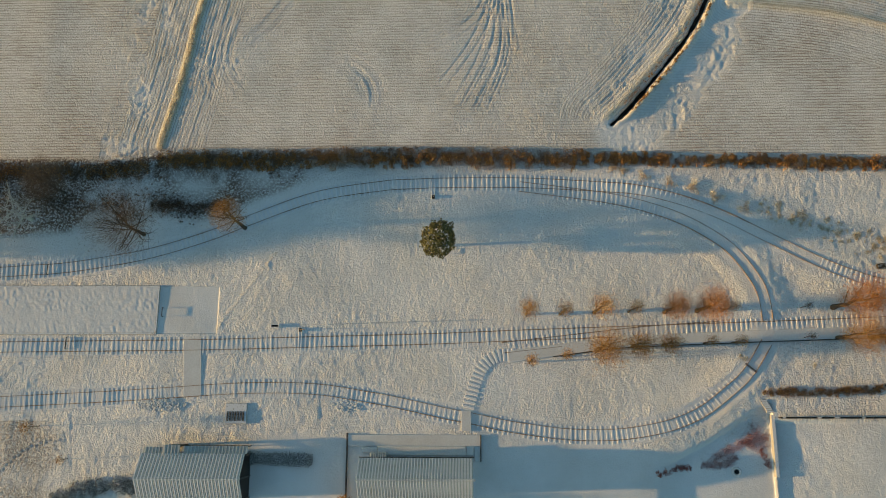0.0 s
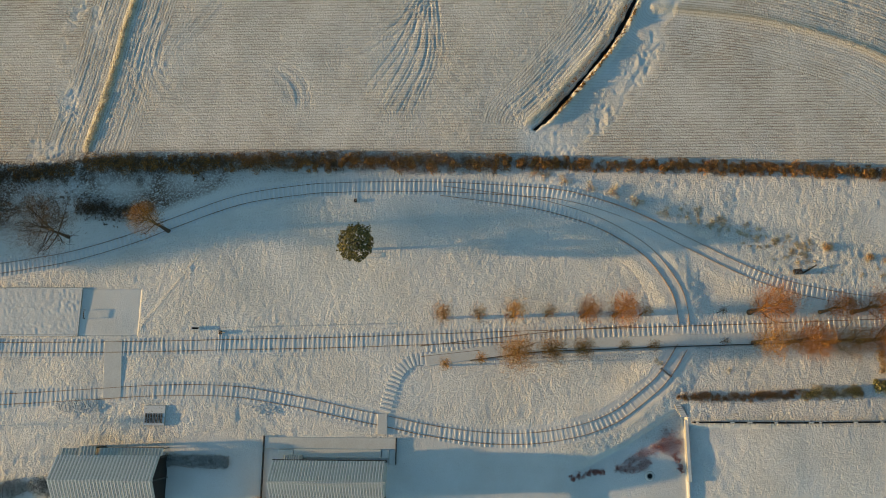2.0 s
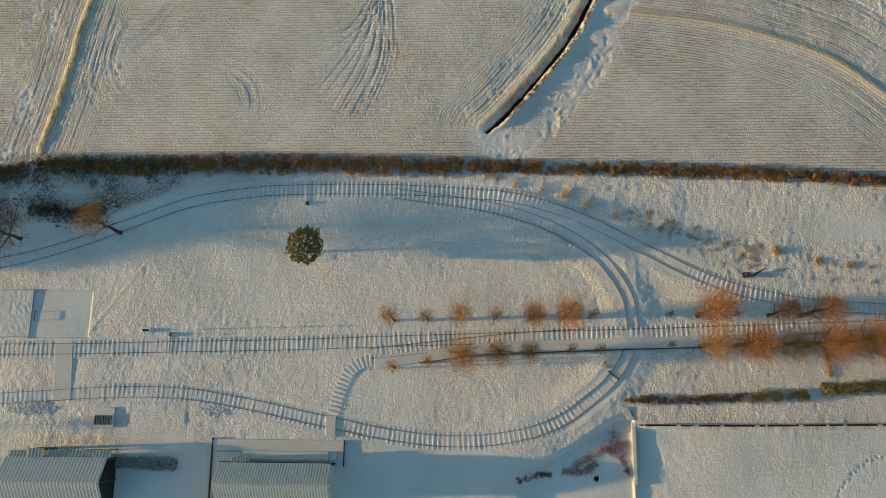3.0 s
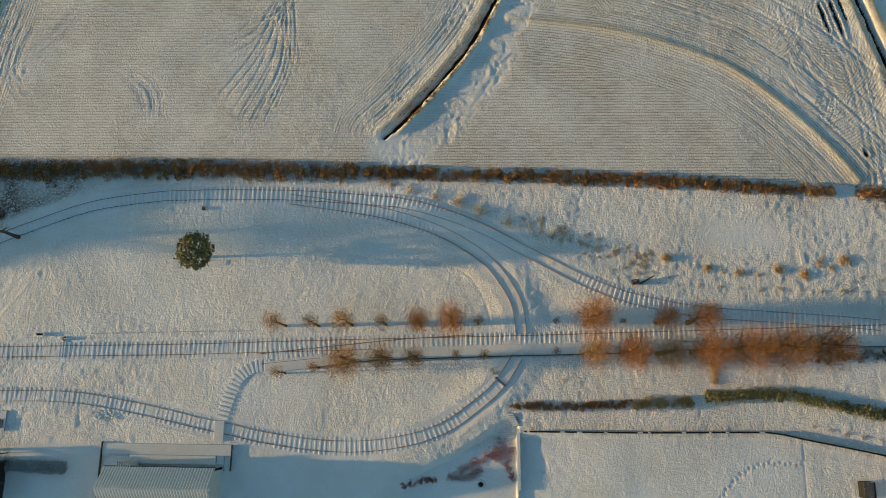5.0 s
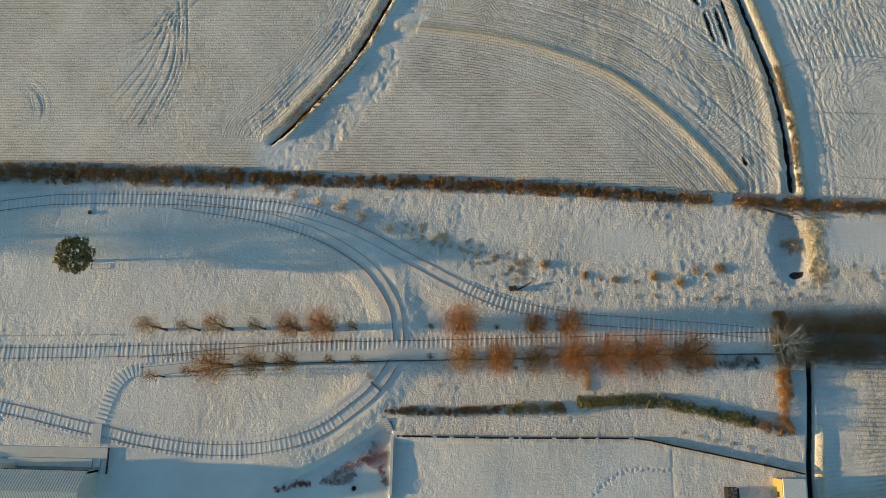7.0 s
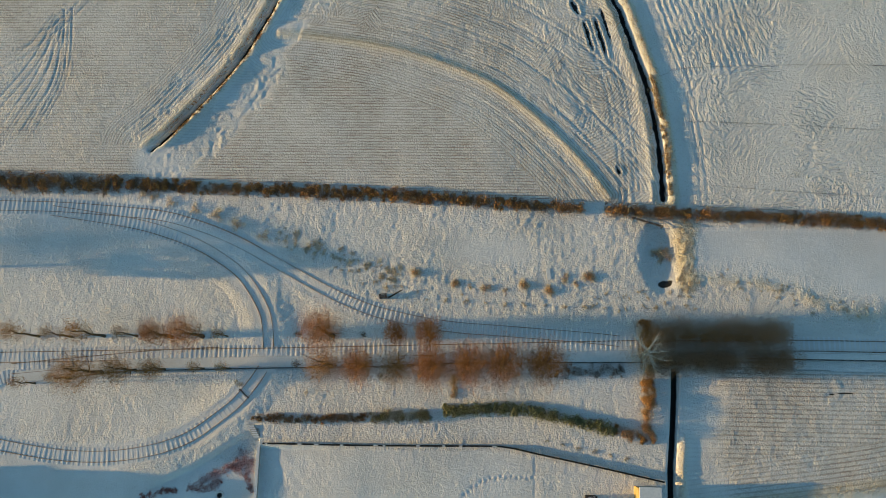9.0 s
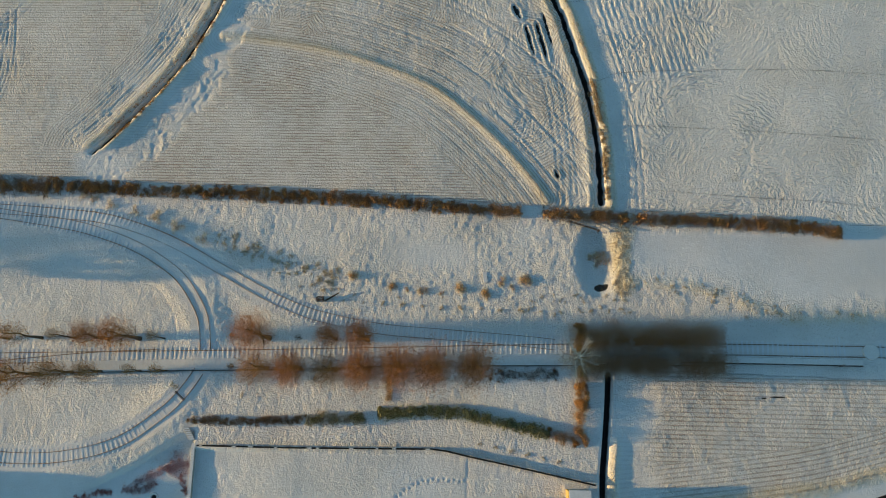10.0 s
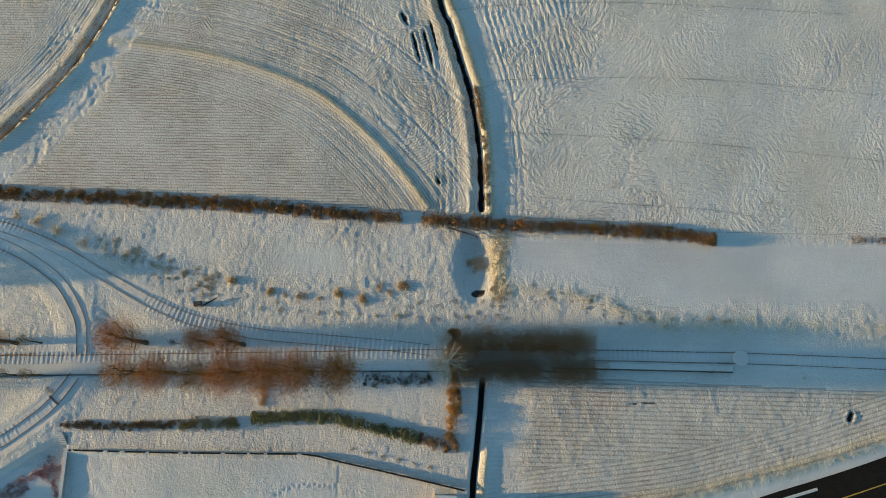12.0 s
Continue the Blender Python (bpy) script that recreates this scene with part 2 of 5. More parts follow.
    def mesh(self, name, mat, smooth=False):
        me = bpy.data.meshes.new(name)
        me.from_pydata(np.concatenate(self.v).tolist(), [], self.f)
        me.materials.append(mat)
        if smooth:
            me.polygons.foreach_set("use_smooth", [True] * len(me.polygons))
        return me


def part(name, buf, mat, parent=None, label="", m=None, smooth=False):
    """One mesh object, under its thing or part; buf may be a finished mesh."""
    me = buf.mesh(name, mat, smooth) if isinstance(buf, Buf) else buf
    ob = new(name, me)
    ob.parent = parent
    if m is not None:
        ob.matrix_basis = m
    return tagged(ob, label)


def thing(name, label, category, group="", kind="", at=(0, 0, 0), turn=0.0):
    ob = new(name)
    ob.empty_display_size = 0.3
    ob.matrix_basis = pose(*at, 0, 0, turn)
    return tagged(ob, label, category, group, kind)


def spline(points, step=0.5):
    """A smooth line through the points, in even steps."""
    p = np.array(points, float)
    p = np.vstack([2 * p[0] - p[1], p, 2 * p[-1] - p[-2]])
    out = []
    t = np.linspace(0, 1, 24, endpoint=False)[:, None]
    for i in range(1, len(p) - 2):
        a, b, c, d = p[i - 1:i + 3]
        out.append(0.5 * (2 * b + (c - a) * t + (2 * a - 5 * b + 4 * c - d) * t * t + (3 * b - a - 3 * c + d) * t ** 3))
    q = np.vstack([*out, p[-2:-1]])
    s = np.r_[0, np.cumsum(np.linalg.norm(np.diff(q, axis=0), axis=1))]
    k = np.linspace(0, s[-1], max(2, int(round(s[-1] / step)) + 1))
    return np.c_[np.interp(k, s, q[:, 0]), np.interp(k, s, q[:, 1])]


def heading(line):
    d = np.gradient(line, axis=0)
    return d / np.linalg.norm(d, axis=1)[:, None]


def near(x, y, line, reach):
    """Distance to a line and the side (left positive) of each point within reach; far ones get 1e3."""
    d, side = np.full(x.shape, 1e3), np.ones(x.shape)
    if x.size > 1000:
        line = np.vstack([line[:-1:3], line[-1:]])
    box = (x > line[:, 0].min() - reach) & (x < line[:, 0].max() + reach) & (y > line[:, 1].min() - reach) & (y < line[:, 1].max() + reach)
    if not box.any():
        return d, side
    px, py = x[box], y[box]
    if px.size < 400:
        a, u = line[:-1], np.diff(line, axis=0)
        t = np.clip(((px[:, None] - a[:, 0]) * u[:, 0] + (py[:, None] - a[:, 1]) * u[:, 1]) / (u * u).sum(1), 0, 1)
        ex, ey = px[:, None] - a[:, 0] - t * u[:, 0], py[:, None] - a[:, 1] - t * u[:, 1]
        q = ex * ex + ey * ey
        k = q.argmin(1)
        i = np.arange(len(px))
        d[box], side[box] = np.sqrt(q[i, k]), np.sign(u[k, 0] * ey[i, k] - u[k, 1] * ex[i, k])
        return d, side
    best, bs = np.full(px.shape, 1e6), np.ones(px.shape)
    for (ax, ay), (bx, by) in zip(line[:-1], line[1:]):
        ux, uy = bx - ax, by - ay
        t = np.clip(((px - ax) * ux + (py - ay) * uy) / (ux * ux + uy * uy), 0, 1)
        ex, ey = px - ax - t * ux, py - ay - t * uy
        q = ex * ex + ey * ey
        m = q < best
        best = np.where(m, q, best)
        bs = np.where(m, np.sign(ux * ey - uy * ex), bs)
    d[box], side[box] = np.sqrt(best), bs
    return d, side


def ease(v, lo, hi):
    t = np.clip((v - lo) / (hi - lo), 0, 1)
    return t * t * (3 - 2 * t)


def lattice(ix, iy, seed):
    h = np.sin(ix * 127.1 + iy * 311.7 + seed * 74.7) * 43758.5453
    return h - np.floor(h)


def wild(x, y, size, seed=0):
    """Smooth random relief, -1 to 1, with lumps of about that size."""
    u, v = x / size, y / size
    iu, iv = np.floor(u), np.floor(v)
    fu, fv = u - iu, v - iv
    fu, fv = fu * fu * (3 - 2 * fu), fv * fv * (3 - 2 * fv)
    a, b = lattice(iu, iv, seed), lattice(iu + 1, iv, seed)
    c, d = lattice(iu, iv + 1, seed), lattice(iu + 1, iv + 1, seed)
    return 2 * ((a + (b - a) * fu) * (1 - fv) + (c + (d - c) * fu) * fv) - 1


# ---- the plan ----
MAIN = spline([(-90, 6.8), (-66.8, 7.05), (-54.7, 7.18), (-42.7, 7.28), (-34.2, 7.43), (-26.8, 7.62), (-18.9, 7.82), (-12, 7.97), (-3.3, 8.23), (2.7, 8.47), (16, 8.95), (34, 9.55), (41.7, 9.8), (57, 10.4), (77, 11.2), (92, 11.75), (111.7, 12.15), (123, 12.17), (131, 12.2), (150, 11.9), (185, 11.2)])
LONG = spline([(-90, 17.0), (-70, 17.65), (-64.1, 18.0), (-60, 18.22), (-55.9, 18.7), (-51.9, 19.35), (-47.8, 20.05), (-43.8, 21.05), (-39.8, 22.3), (-36.5, 23.45), (-32.7, 25.0), (-22.9, 28.55), (-13.1, 30.1), (-8.5, 30.34), (-4.4, 30.44), (3.8, 30.4), (7.9, 30.3), (14, 29.95), (22, 29.3)])
OUTER = spline([(4.8, 30.35), (11.9, 30.14), (15.9, 29.92), (19.9, 29.5), (23.9, 28.9), (27.9, 27.85), (31.8, 26.5), (35.6, 24.8), (39.4, 22.75), (42.8, 20.95), (46.4, 19.05), (50.1, 17.32), (54, 15.9), (57.8, 15.0), (61.6, 14.28), (66.2, 13.75), (72.3, 13.4), (83.4, 12.7), (88, 12.3)])
LOOP = spline([(4.8, 30.0), (11.9, 29.04), (15.9, 28.45), (19.9, 27.72), (23.9, 26.62), (27.8, 25.22), (31.6, 23.25), (35.4, 20.45), (38.4, 16.2), (39.35, 13.3), (39.6, 10.6)])
LOOP_SOUTH = spline([(39.1, 7.6), (37.7, 5.4), (36.0, 3.2), (34.1, 1.5), (30.2, -1.4), (26.5, -3.05), (22.7, -4.0), (18.9, -4.53), (15, -4.66), (11.2, -4.48), (7.3, -4.0), (3.5, -3.42), (-0.5, -2.56), (-4.5, -1.82), (-8.5, -0.95), (-12.5, -0.13), (-16.5, 0.55), (-20.6, 1.18), (-24.6, 1.45), (-28, 1.5), (-34.3, 1.33), (-42.2, 0.81), (-50, 0.32), (-57.9, -0.09), (-65.9, -0.49), (-90, -1.6)])
HEDGE = spline([(-95, 33.7), (-70.7, 33.8), (-53.5, 33.9), (-47, 35.0), (-28, 35.2), (-11.5, 35.1), (4.9, 34.7), (16.3, 34.2), (33, 33.7), (58, 32.6), (74.5, 31.6), (86, 31.1), (95.6, 30.7), (107, 30.3), (119, 29.8), (128, 28.9), (150, 29), (180, 29)])
BANK = spline([(-36, 85), (-41.3, 60.8), (-42.3, 56), (-43.2, 50.5), (-44.5, 44.1), (-45.8, 38.7), (-46.3, 36.6)])
DITCH = spline([(44, 85), (38, 66), (34.9, 58.8), (32.5, 54.2), (29.3, 49.8), (25.7, 45.4), (22.3, 41.5), (19.9, 39.2)])
ARC = spline([(38, 57.9), (42.9, 57.7), (54.8, 55.8), (67.2, 51.6), (73.6, 47.6), (79.8, 41.9), (84.3, 36.8), (87.1, 32.9)])
DRAIN = spline([(84, 85), (88, 66), (89.7, 61.5), (91.3, 56), (93, 50.6), (94.3, 42.7), (94.7, 37.6), (94.9, 32.6)])
CUT = spline([(95.4, 8.4), (95.1, 3.4), (94.6, -2.5), (94.3, -7), (94, -30)])
SE_BANK = spline([(96.9, -9.4), (119.2, -6.3), (129, -4.0), (140.2, -0.9), (149, 2.0), (180, 12)])
ROAD = spline([(-160, -110), (-20, -62), (60, -34), (110, -17.5), (133, -9.8), (141.1, -7.2), (150.1, -4.1), (190, 10), (300, 48), (460, 104)])
PATHWAY = spline([(4.4, 5.7), (12.1, 6.75), (19.8, 7.7), (27.4, 8.05), (35, 8.35), (55, 9.1), (63, 9.6), (90, 10.3), (110, 10.75)])
BANKED = ((OUTER, 0.2), (LOOP, 0.27), (LOOP_SOUTH[:96], 0.27))
RUTS = [spline(p, 0.6) for p in (
    [(2.9, 60.8), (-0.4, 55.6), (-6.2, 51.7)], [(3.4, 60.8), (0.4, 53.2), (-4.4, 45.9)], [(3.7, 60.8), (1.7, 51.5), (-2.5, 42.7)], [(4.0, 61.5), (3.1, 50.6), (-0.6, 42.3)],
    [(4.3, 61.5), (4.5, 51.0), (1.4, 42.0)], [(4.6, 62), (5.3, 51.5), (3.1, 44.4)], [(4.6, 62), (5.4, 56), (6.2, 51.2)], [(9, 66), (3, 58.8), (-2, 56.2), (-9, 52.5)],
    [(-28.2, 45.1), (-23.6, 48.8), (-20.3, 50), (-16.8, 48.6), (-14.6, 45.8), (-14.3, 42.7)], [(-19.4, 48.9), (-16.8, 46.8), (-15.7, 44)],
    [(-36, 57), (-37.6, 52.1), (-36.9, 48), (-34.5, 44.8)], [(-38.3, 58), (-40, 51.7), (-40, 47.1), (-38.4, 44.4)], [(-28, 60), (-31, 56), (-34, 53)])]
RUTS += [spline(p, 0.6) for p in (
    [(99, 55.5), (101.6, 58.8), (105.8, 60.2), (108.8, 58.9)], [(103.6, 42.2), (105.7, 43.9), (106.9, 41.8), (105.7, 39.6)], [(110.5, 60.3), (112.7, 62.6), (115.7, 63.6), (117.7, 61.3)],
    [(148.8, 56.2), (151.6, 59.9), (154.9, 60.9)], [(98.4, 48), (98.6, 42), (99.8, 37.2), (103, 34.9), (107, 34.1)], [(78, 59), (80.5, 53), (84, 47), (83, 43)], [(72, 60), (76, 57), (79, 56)], [(82, 50), (84.5, 45), (83, 40.5)], [(141, 50), (146, 53), (147, 58)])]
TRAIL = spline([(26, 20.9), (31.7, 19.2), (34.4, 15.7), (35.3, 12.6)])
STEPS = []
for pts in ([(-66, -11.2), (-65.1, -10.2), (-63.7, -8.9), (-61.6, -7.0), (-58.9, -5.9), (-56, -5.5)], [(65, -11), (65.8, -9.8), (67.8, -7.7), (70.1, -6.3), (72.7, -5.9), (76.1, -6)]):
    STEPS.append(spline(pts, 0.68))


TUSSOCK = spline([(98.5, 20.8), (105, 20.9), (111.5, 19.5), (116.2, 17.6), (121, 16.8), (127, 16.6), (136, 17.0), (150, 16.4)])


def scarp_y(x):
    return np.interp(x, (20, 26, 31, 36.6, 39.2), (-9.5, -7.6, -5.1, -1.5, -0.3))


def hedge_y(x):
    return np.interp(x, HEDGE[:, 0], HEDGE[:, 1])


def at_y(line, y):
    o = np.argsort(line[:, 1])
    return np.interp(y, line[o, 1], line[o, 0])


def swirls(x, y):
    """Churned patches: for each point the distance from its patch's turning centre, the way along that turn, and how far it is from the patch's rim."""
    rng = np.random.default_rng(91)
    u, v = x + 1.6 * wild(x, y, 4, 71), y + 1.6 * wild(x, y, 4, 72)
    best, second, row, run = np.full(x.shape, 1e9), np.full(x.shape, 1e9), y + 0.0, x + 0.0
    for gx in np.arange(-60, 175, 8.5):
        column = np.flatnonzero(np.abs(u - gx) < 14)
        for gy in np.arange(32, 82, 8.0):
            px, py = gx + rng.uniform(-3, 3), gy + rng.uniform(-3, 3)
            far, a = rng.uniform(3, 13), rng.uniform(0, 2 * math.pi)
            if abs(px - 103) < 6 and py > 48:
                far, a = 60, radians(197)
            i = column[np.abs(v[column] - gy) < 14]
            d = np.hypot(u[i] - px, v[i] - py)
            second[i] = np.minimum(second[i], np.maximum(d, best[i]))
            m = d < best[i]
            i, d = i[m], d[m]
            ex, ey = x[i] - px - far * math.cos(a), y[i] - py - far * math.sin(a)
            best[i], row[i] = d, np.hypot(ex, ey) + 7 * gx
            around = np.arctan2(ey, ex) - a - math.pi
            run[i] = (around - 2 * math.pi * np.round(around / (2 * math.pi))) * max(far, 3.5)
    return row, run, ease(second - best, 0.1, 1.4)


def relief(x, y, full=False):
    """The ground's height, and what grows or lies bare on it."""
    x, y = np.asarray(x, float), np.asarray(y, float)
    north = y > hedge_y(x) + 0.9
    f1 = north & (x < at_y(BANK, y))
    f2 = north & ~f1 & (x < at_y(DITCH, y))
    f4 = north & (x > at_y(DRAIN, y))
    f3 = north & ~f1 & ~f2 & ~f4
    dse, _ = near(x, y, SE_BANK, 8)
    se = (x > 96.2) & (y < 9.2 - 0.02 * (x - 96)) & (y > np.interp(x, SE_BANK[:, 0], SE_BANK[:, 1]))
    z = 0.10 * wild(x, y, 14, 1) + 0.05 * wild(x, y, 5, 2)
    lump = np.where(north, 0.25, 0.62) + 0.2 * wild(x, y, 9, 3)
    lump = np.where(f4, 0.8 + 0.2 * wild(x, y, 8, 4), lump)
    stub = np.where(f1 | f3, 0.85, np.where(se, 0.75, np.where(f2, 0.7, 0.0)))
    row, run, mud, straw = y + 0.0, x + 0.0, np.zeros(x.shape), np.zeros(x.shape)
    # headlands ploughed along the edges
    db, sb = near(x, y, BANK, 9)
    dd, sd = near(x, y, DITCH, 16)
    da, sa = near(x, y, ARC, 40)
    dr, sr = near(x, y, DRAIN, 12)
    ragged = 0.13 * wild(x, y, 0.8, 48) + 0.1 * wild(x, y, 2.4, 49)
    row = np.where((db < 6.5) & north, db, row)
    run = np.where(((db < 6.5) | ((dd < 8) & f2)) & north, y, np.where(f3 & ((sa > 0) | (da < 7)) & (x < 96), x - y, run))
    row = np.where((dd < 8) & f2 & (y > 40), dd, row)
    bank_shade = f3 * ease(6.4 + 0.8 * wild(x, y, 2.5, 35) - dd, -0.4, 0.8)          # stubble colour thinned where the ditch bank's shade falls, to keep it blue
    # stubble rows and lumps thin out towards the south-eastern field's western end
    few_rows = se * ease(104 + 1.5 * wild(x, y, 2.5, 55) - x, 0, 4)
    stub, lump = stub * (1 - 0.8 * few_rows), lump * (1 - 0.4 * few_rows)
    stub = stub * (1 - 0.7 * bank_shade) * ease(np.hypot(x - 20.5, y - 38.0), 1.5, 4.5)
    z = z + bank_shade * (0.04 * wild(x, y, 1.1, 46) + 0.03 * wild(x, y, 0.5, 47))
    row = np.where(f3 & ((sa > 0) | (da < 7)) & (x < 96), da, row)
    row = np.where(se, np.where(dse < 5.5, dse, row) * 0.72, row)
    broken = (wild(x, y, 4.5, 7) + 0.6 * wild(x, y, 1.6, 8)) * np.where(f1 | f2 | f3 | se, 1, 0)
    clod = ease(broken, 0.55, 0.9) * (ease(db, 10, 3) + ease(dd, 12, 5) + 0.35)
    lump, stub = lump + 0.7 * clod, stub * (1 - 0.7 * np.clip(clod, 0, 1))
    # banks, ditches and their grass
    z = z + (0.15 + 0.05 * wild(x, y, 1.1, 36)) * np.exp(-(db / 0.6) ** 4)
    straw = straw + np.exp(-(db / 0.7) ** 4)
    for d, m, o in ((dd, f2 * ease(y, 40.5, 43) * ease(8.5 - dd, 0, 2), 0.0), (db, (f1 | f2) * ease(7 - db, 0, 2) * 0.5, 0.2), (dse, se * ease(6 - dse, 0, 2), 0.1), (da, f3 * (x < 96) * np.where(sa > 0, ease(17 - da, 0, 4), ease(5.5 - da, 0, 2)), 0.3)):
        z = z + 0.024 * np.sin(2 * math.pi * (d + o + 0.08 * wild(x, y, 3, 37)) / 0.56) * m * ease(d, 1.3, 1.9) * (0.75 + 0.25 * wild(x, y, 1.6, 38))
    ends = ease(y, 38.9, 40.4)
    z = z - 1.1 * np.exp(-((dd + ragged) / 0.33) ** 4)
    off = np.where(sd > 0, dd, -dd)                      # west of the ditch is negative once it runs south
    z = z + ends * ((0.37 + 0.2 * wild(x, y, 1.4, 31)) * np.exp(-((off - 1.0) / 0.55) ** 2) + 0.14 * np.exp(-((off + 1.5) / 0.8) ** 2))
    mud = mud + np.exp(-((dd + ragged) / 0.26) ** 6)
    straw = straw + ends * (0.65 * np.exp(-((off - 0.8) / 0.5) ** 2) + 0.7 * np.exp(-((off + 1.1) / 0.5) ** 2))
    z = z + 0.22 * np.exp(-(da / 0.65) ** 2)
    straw = straw + 0.4 * np.exp(-(da / 0.85) ** 4)
    offr = np.where(sr > 0, dr, -dr)
    z = z - 1.3 * np.exp(-((dr + ragged) / 0.42) ** 4) + 0.3 * np.exp(-((offr - 1.4) / 0.7) ** 2) + 0.22 * np.exp(-((offr + 1.6) / 0.7) ** 2)
    mud = mud + np.exp(-((dr + ragged) / 0.35) ** 6)
    straw = straw + 0.75 * np.exp(-((offr - 1.4) / 0.7) ** 4) + 0.55 * np.exp(-((offr + 1.3) / 0.4) ** 2)
    dc, sc = near(x, y, CUT, 9)
    z = z - 1.4 * np.exp(-(dc / 0.44) ** 4)
    mud = mud + np.exp(-(dc / 0.4) ** 6)
    z = z + 0.3 * np.exp(-((np.where(sc > 0, dc, -dc) - 1.4) / 0.6) ** 2) * ease(y, 1.5, -1.5)
    straw = straw + 0.6 * np.exp(-((np.where(sc > 0, dc, -dc) - 1.3) / 0.5) ** 2) * ease(y, 0.5, -2)
    z = z + (0.22 + 0.06 * wild(x, y, 1.2, 53)) * np.exp(-(dse / 0.9) ** 2)
    straw = straw + 0.5 * np.exp(-((dse + 0.25 * wild(x, y, 1.0, 54)) / 1.05) ** 4)
    # open furrows with water
    for fx, fy, tx, ty, w in ((82.2, 63.5, 83.3, 61.3, 0.3), (84.0, 60.2, 85.3, 55.4, 0.22), (85.6, 60.8, 87.3, 54.4, 0.24), (86.6, 62.2, 87.9, 57.2, 0.2), (88.2, 37.4, 88.9, 36.2, 0.25), (115.3, 5.75, 119.4, 6.0, 0.14), (144.4, 4.0, 144.9, 5.4, 0.4)):
        df, _ = near(x, y, np.array([(fx, fy), (0.6 * fx + 0.4 * tx + 0.15, 0.6 * fy + 0.4 * ty), (tx, ty)]), 3)
        df = df + 0.5 * w * wild(x, y, 0.5, 30) + 0.8 * w * (2 * np.hypot(x - (fx + tx) / 2, y - (fy + ty) / 2) / math.hypot(fx - tx, fy - ty)) ** 4
        z = z - 0.3 * np.exp(-(df / w) ** 4) + (0.1 if w > 0.2 else 0.0) * np.exp(-((df - 2.2 * w) / w) ** 2)
        mud = mud + np.exp(-(df / (0.8 * w)) ** 6)
    # railway banks and trodden ways
    dm, _ = near(x, y, MAIN, 4)
    for line, up in BANKED:
        d, _ = near(x, y, line, 6)
        z = z + up * (1 - ease(d, 1.3, 4.6)) * ease(x, 12, 26) * ease(78 - x, 2, 25) * (0.35 + 0.65 * ease(dm, 0.8, 3.0))
        lump = lump * (0.45 + 0.55 * ease(d, 1.2, 2.2))
    for line in (MAIN, LONG, LOOP_SOUTH):
        d, _ = near(x, y, line, 4)
        lump = lump * (0.4 + 0.6 * ease(d, 1.2, 1.8))
    dp, _ = near(x, y, PATHWAY, 4)
    lump = lump * (0.15 + 0.85 * ease(dp, 0.7, 1.1))
    smooth = ease(x + 0.8 * wild(x, y, 2, 28), 98.5, 101) * ease(y + wild(x, y, 2.5, 29) - 19 - 0.15 * np.maximum(0, 116 - x), -1, 1) * ease(28.3 - y, -0.5, 0.5)
    smooth = np.maximum(smooth, ((x > -44.7) & (x < -36.1) & (y > 8.9) & (y < 15.5)) * 1.0)
    smooth = np.maximum(smooth, 0.85 * ease(x, -31.5, -30) * ease(41 - x, 0, 2) * ease(-5.5 + 1.0 * np.sin(x * 0.2) - y, -0.6, 0.6) * ease(y, -40, -18))
    smooth = np.maximum(smooth, 0.6 * ease(x, 39, 42) * ease(93 - x, 0, 2) * ease(-2.6 - y - 0.18 * np.maximum(0, x - 73), 0, 0.6))
    smooth = np.maximum(smooth, 0.8 * (x > 96) * ease(np.interp(x, SE_BANK[:, 0], SE_BANK[:, 1]) - y, 0.6, 1.4))
    smooth = np.maximum(smooth, 0.8 * np.exp(-(((x - 70 + wild(x, y, 3, 32)) / 7) ** 4 + ((y - 24.5 + 0.6 * wild(x, y, 2, 33)) / 2.3) ** 4)))
    plot = ease(x, 76.3, 76.6) * ease(93 - x, 0, 1) * ease(-4.2 - y - 0.18 * (x - 76), 0, 0.5)
    smooth = smooth * (1 - 0.5 * plot)
    lump = lump * (1 - 0.85 * smooth)
    z = z + plot * 0.014 * np.sin(2 * math.pi * (x + 0.12 * y) / 0.5) * (0.6 + 0.4 * wild(x, y, 1.2, 34)) - 0.05 * np.exp(-((x - 76.4) / 0.14) ** 2) * ease(-3 - y, 0, 0.5)
    # the hollow and its bright eastern side
    hx, hy = (x - 94.2) / 2.5, (y - 24.2) / 5.0
    z = z - 0.6 * np.exp(-(hx * hx + hy * hy) ** 3)
    east = x - 97.45 - 0.016 * (y - 24) ** 2 * np.where(y > 24, 0.6, -0.3)
    wide = 1.2 + 0.09 * np.maximum(0, y - 24)
    straw = straw + 0.95 * np.exp(-((east + 0.3 * wild(x, y, 1.2, 39)) / wide) ** 4 - ((y - 24.2) / 5.4) ** 8)
    z = z + 0.06 * np.exp(-((x - 98) / 1.3) ** 2 - ((y - 24.2) / 5.4) ** 8)
    mud = mud + np.exp(-(((x - 94.7 + 0.5 * wild(x, y, 0.7, 40)) / 0.9) ** 4 + ((y - 20.4 + 0.3 * wild(x, y, 0.6, 41)) / 0.55) ** 4))
    dt, _ = near(x, y, TUSSOCK, 5)
    crest = np.exp(-((dt + 0.4 * wild(x, y, 1.3, 42)) / 0.9) ** 2)
    z = z + (0.13 + 0.04 * wild(x, y, 1.6, 43)) * crest
    straw = straw + (0.35 + 0.25 * wild(x, y, 2.2, 44)) * crest
    lump = lump + 0.45 * ease(4 - dt, 0, 3)
    # the shrub bed lies below a short scarp
    z = z - 0.75 * ease(scarp_y(x) - y, -0.35, 0.75) * ease(x, 23, 28) * ease(39.2 - x, 0, 0.3) * ease(y, -22, -16)
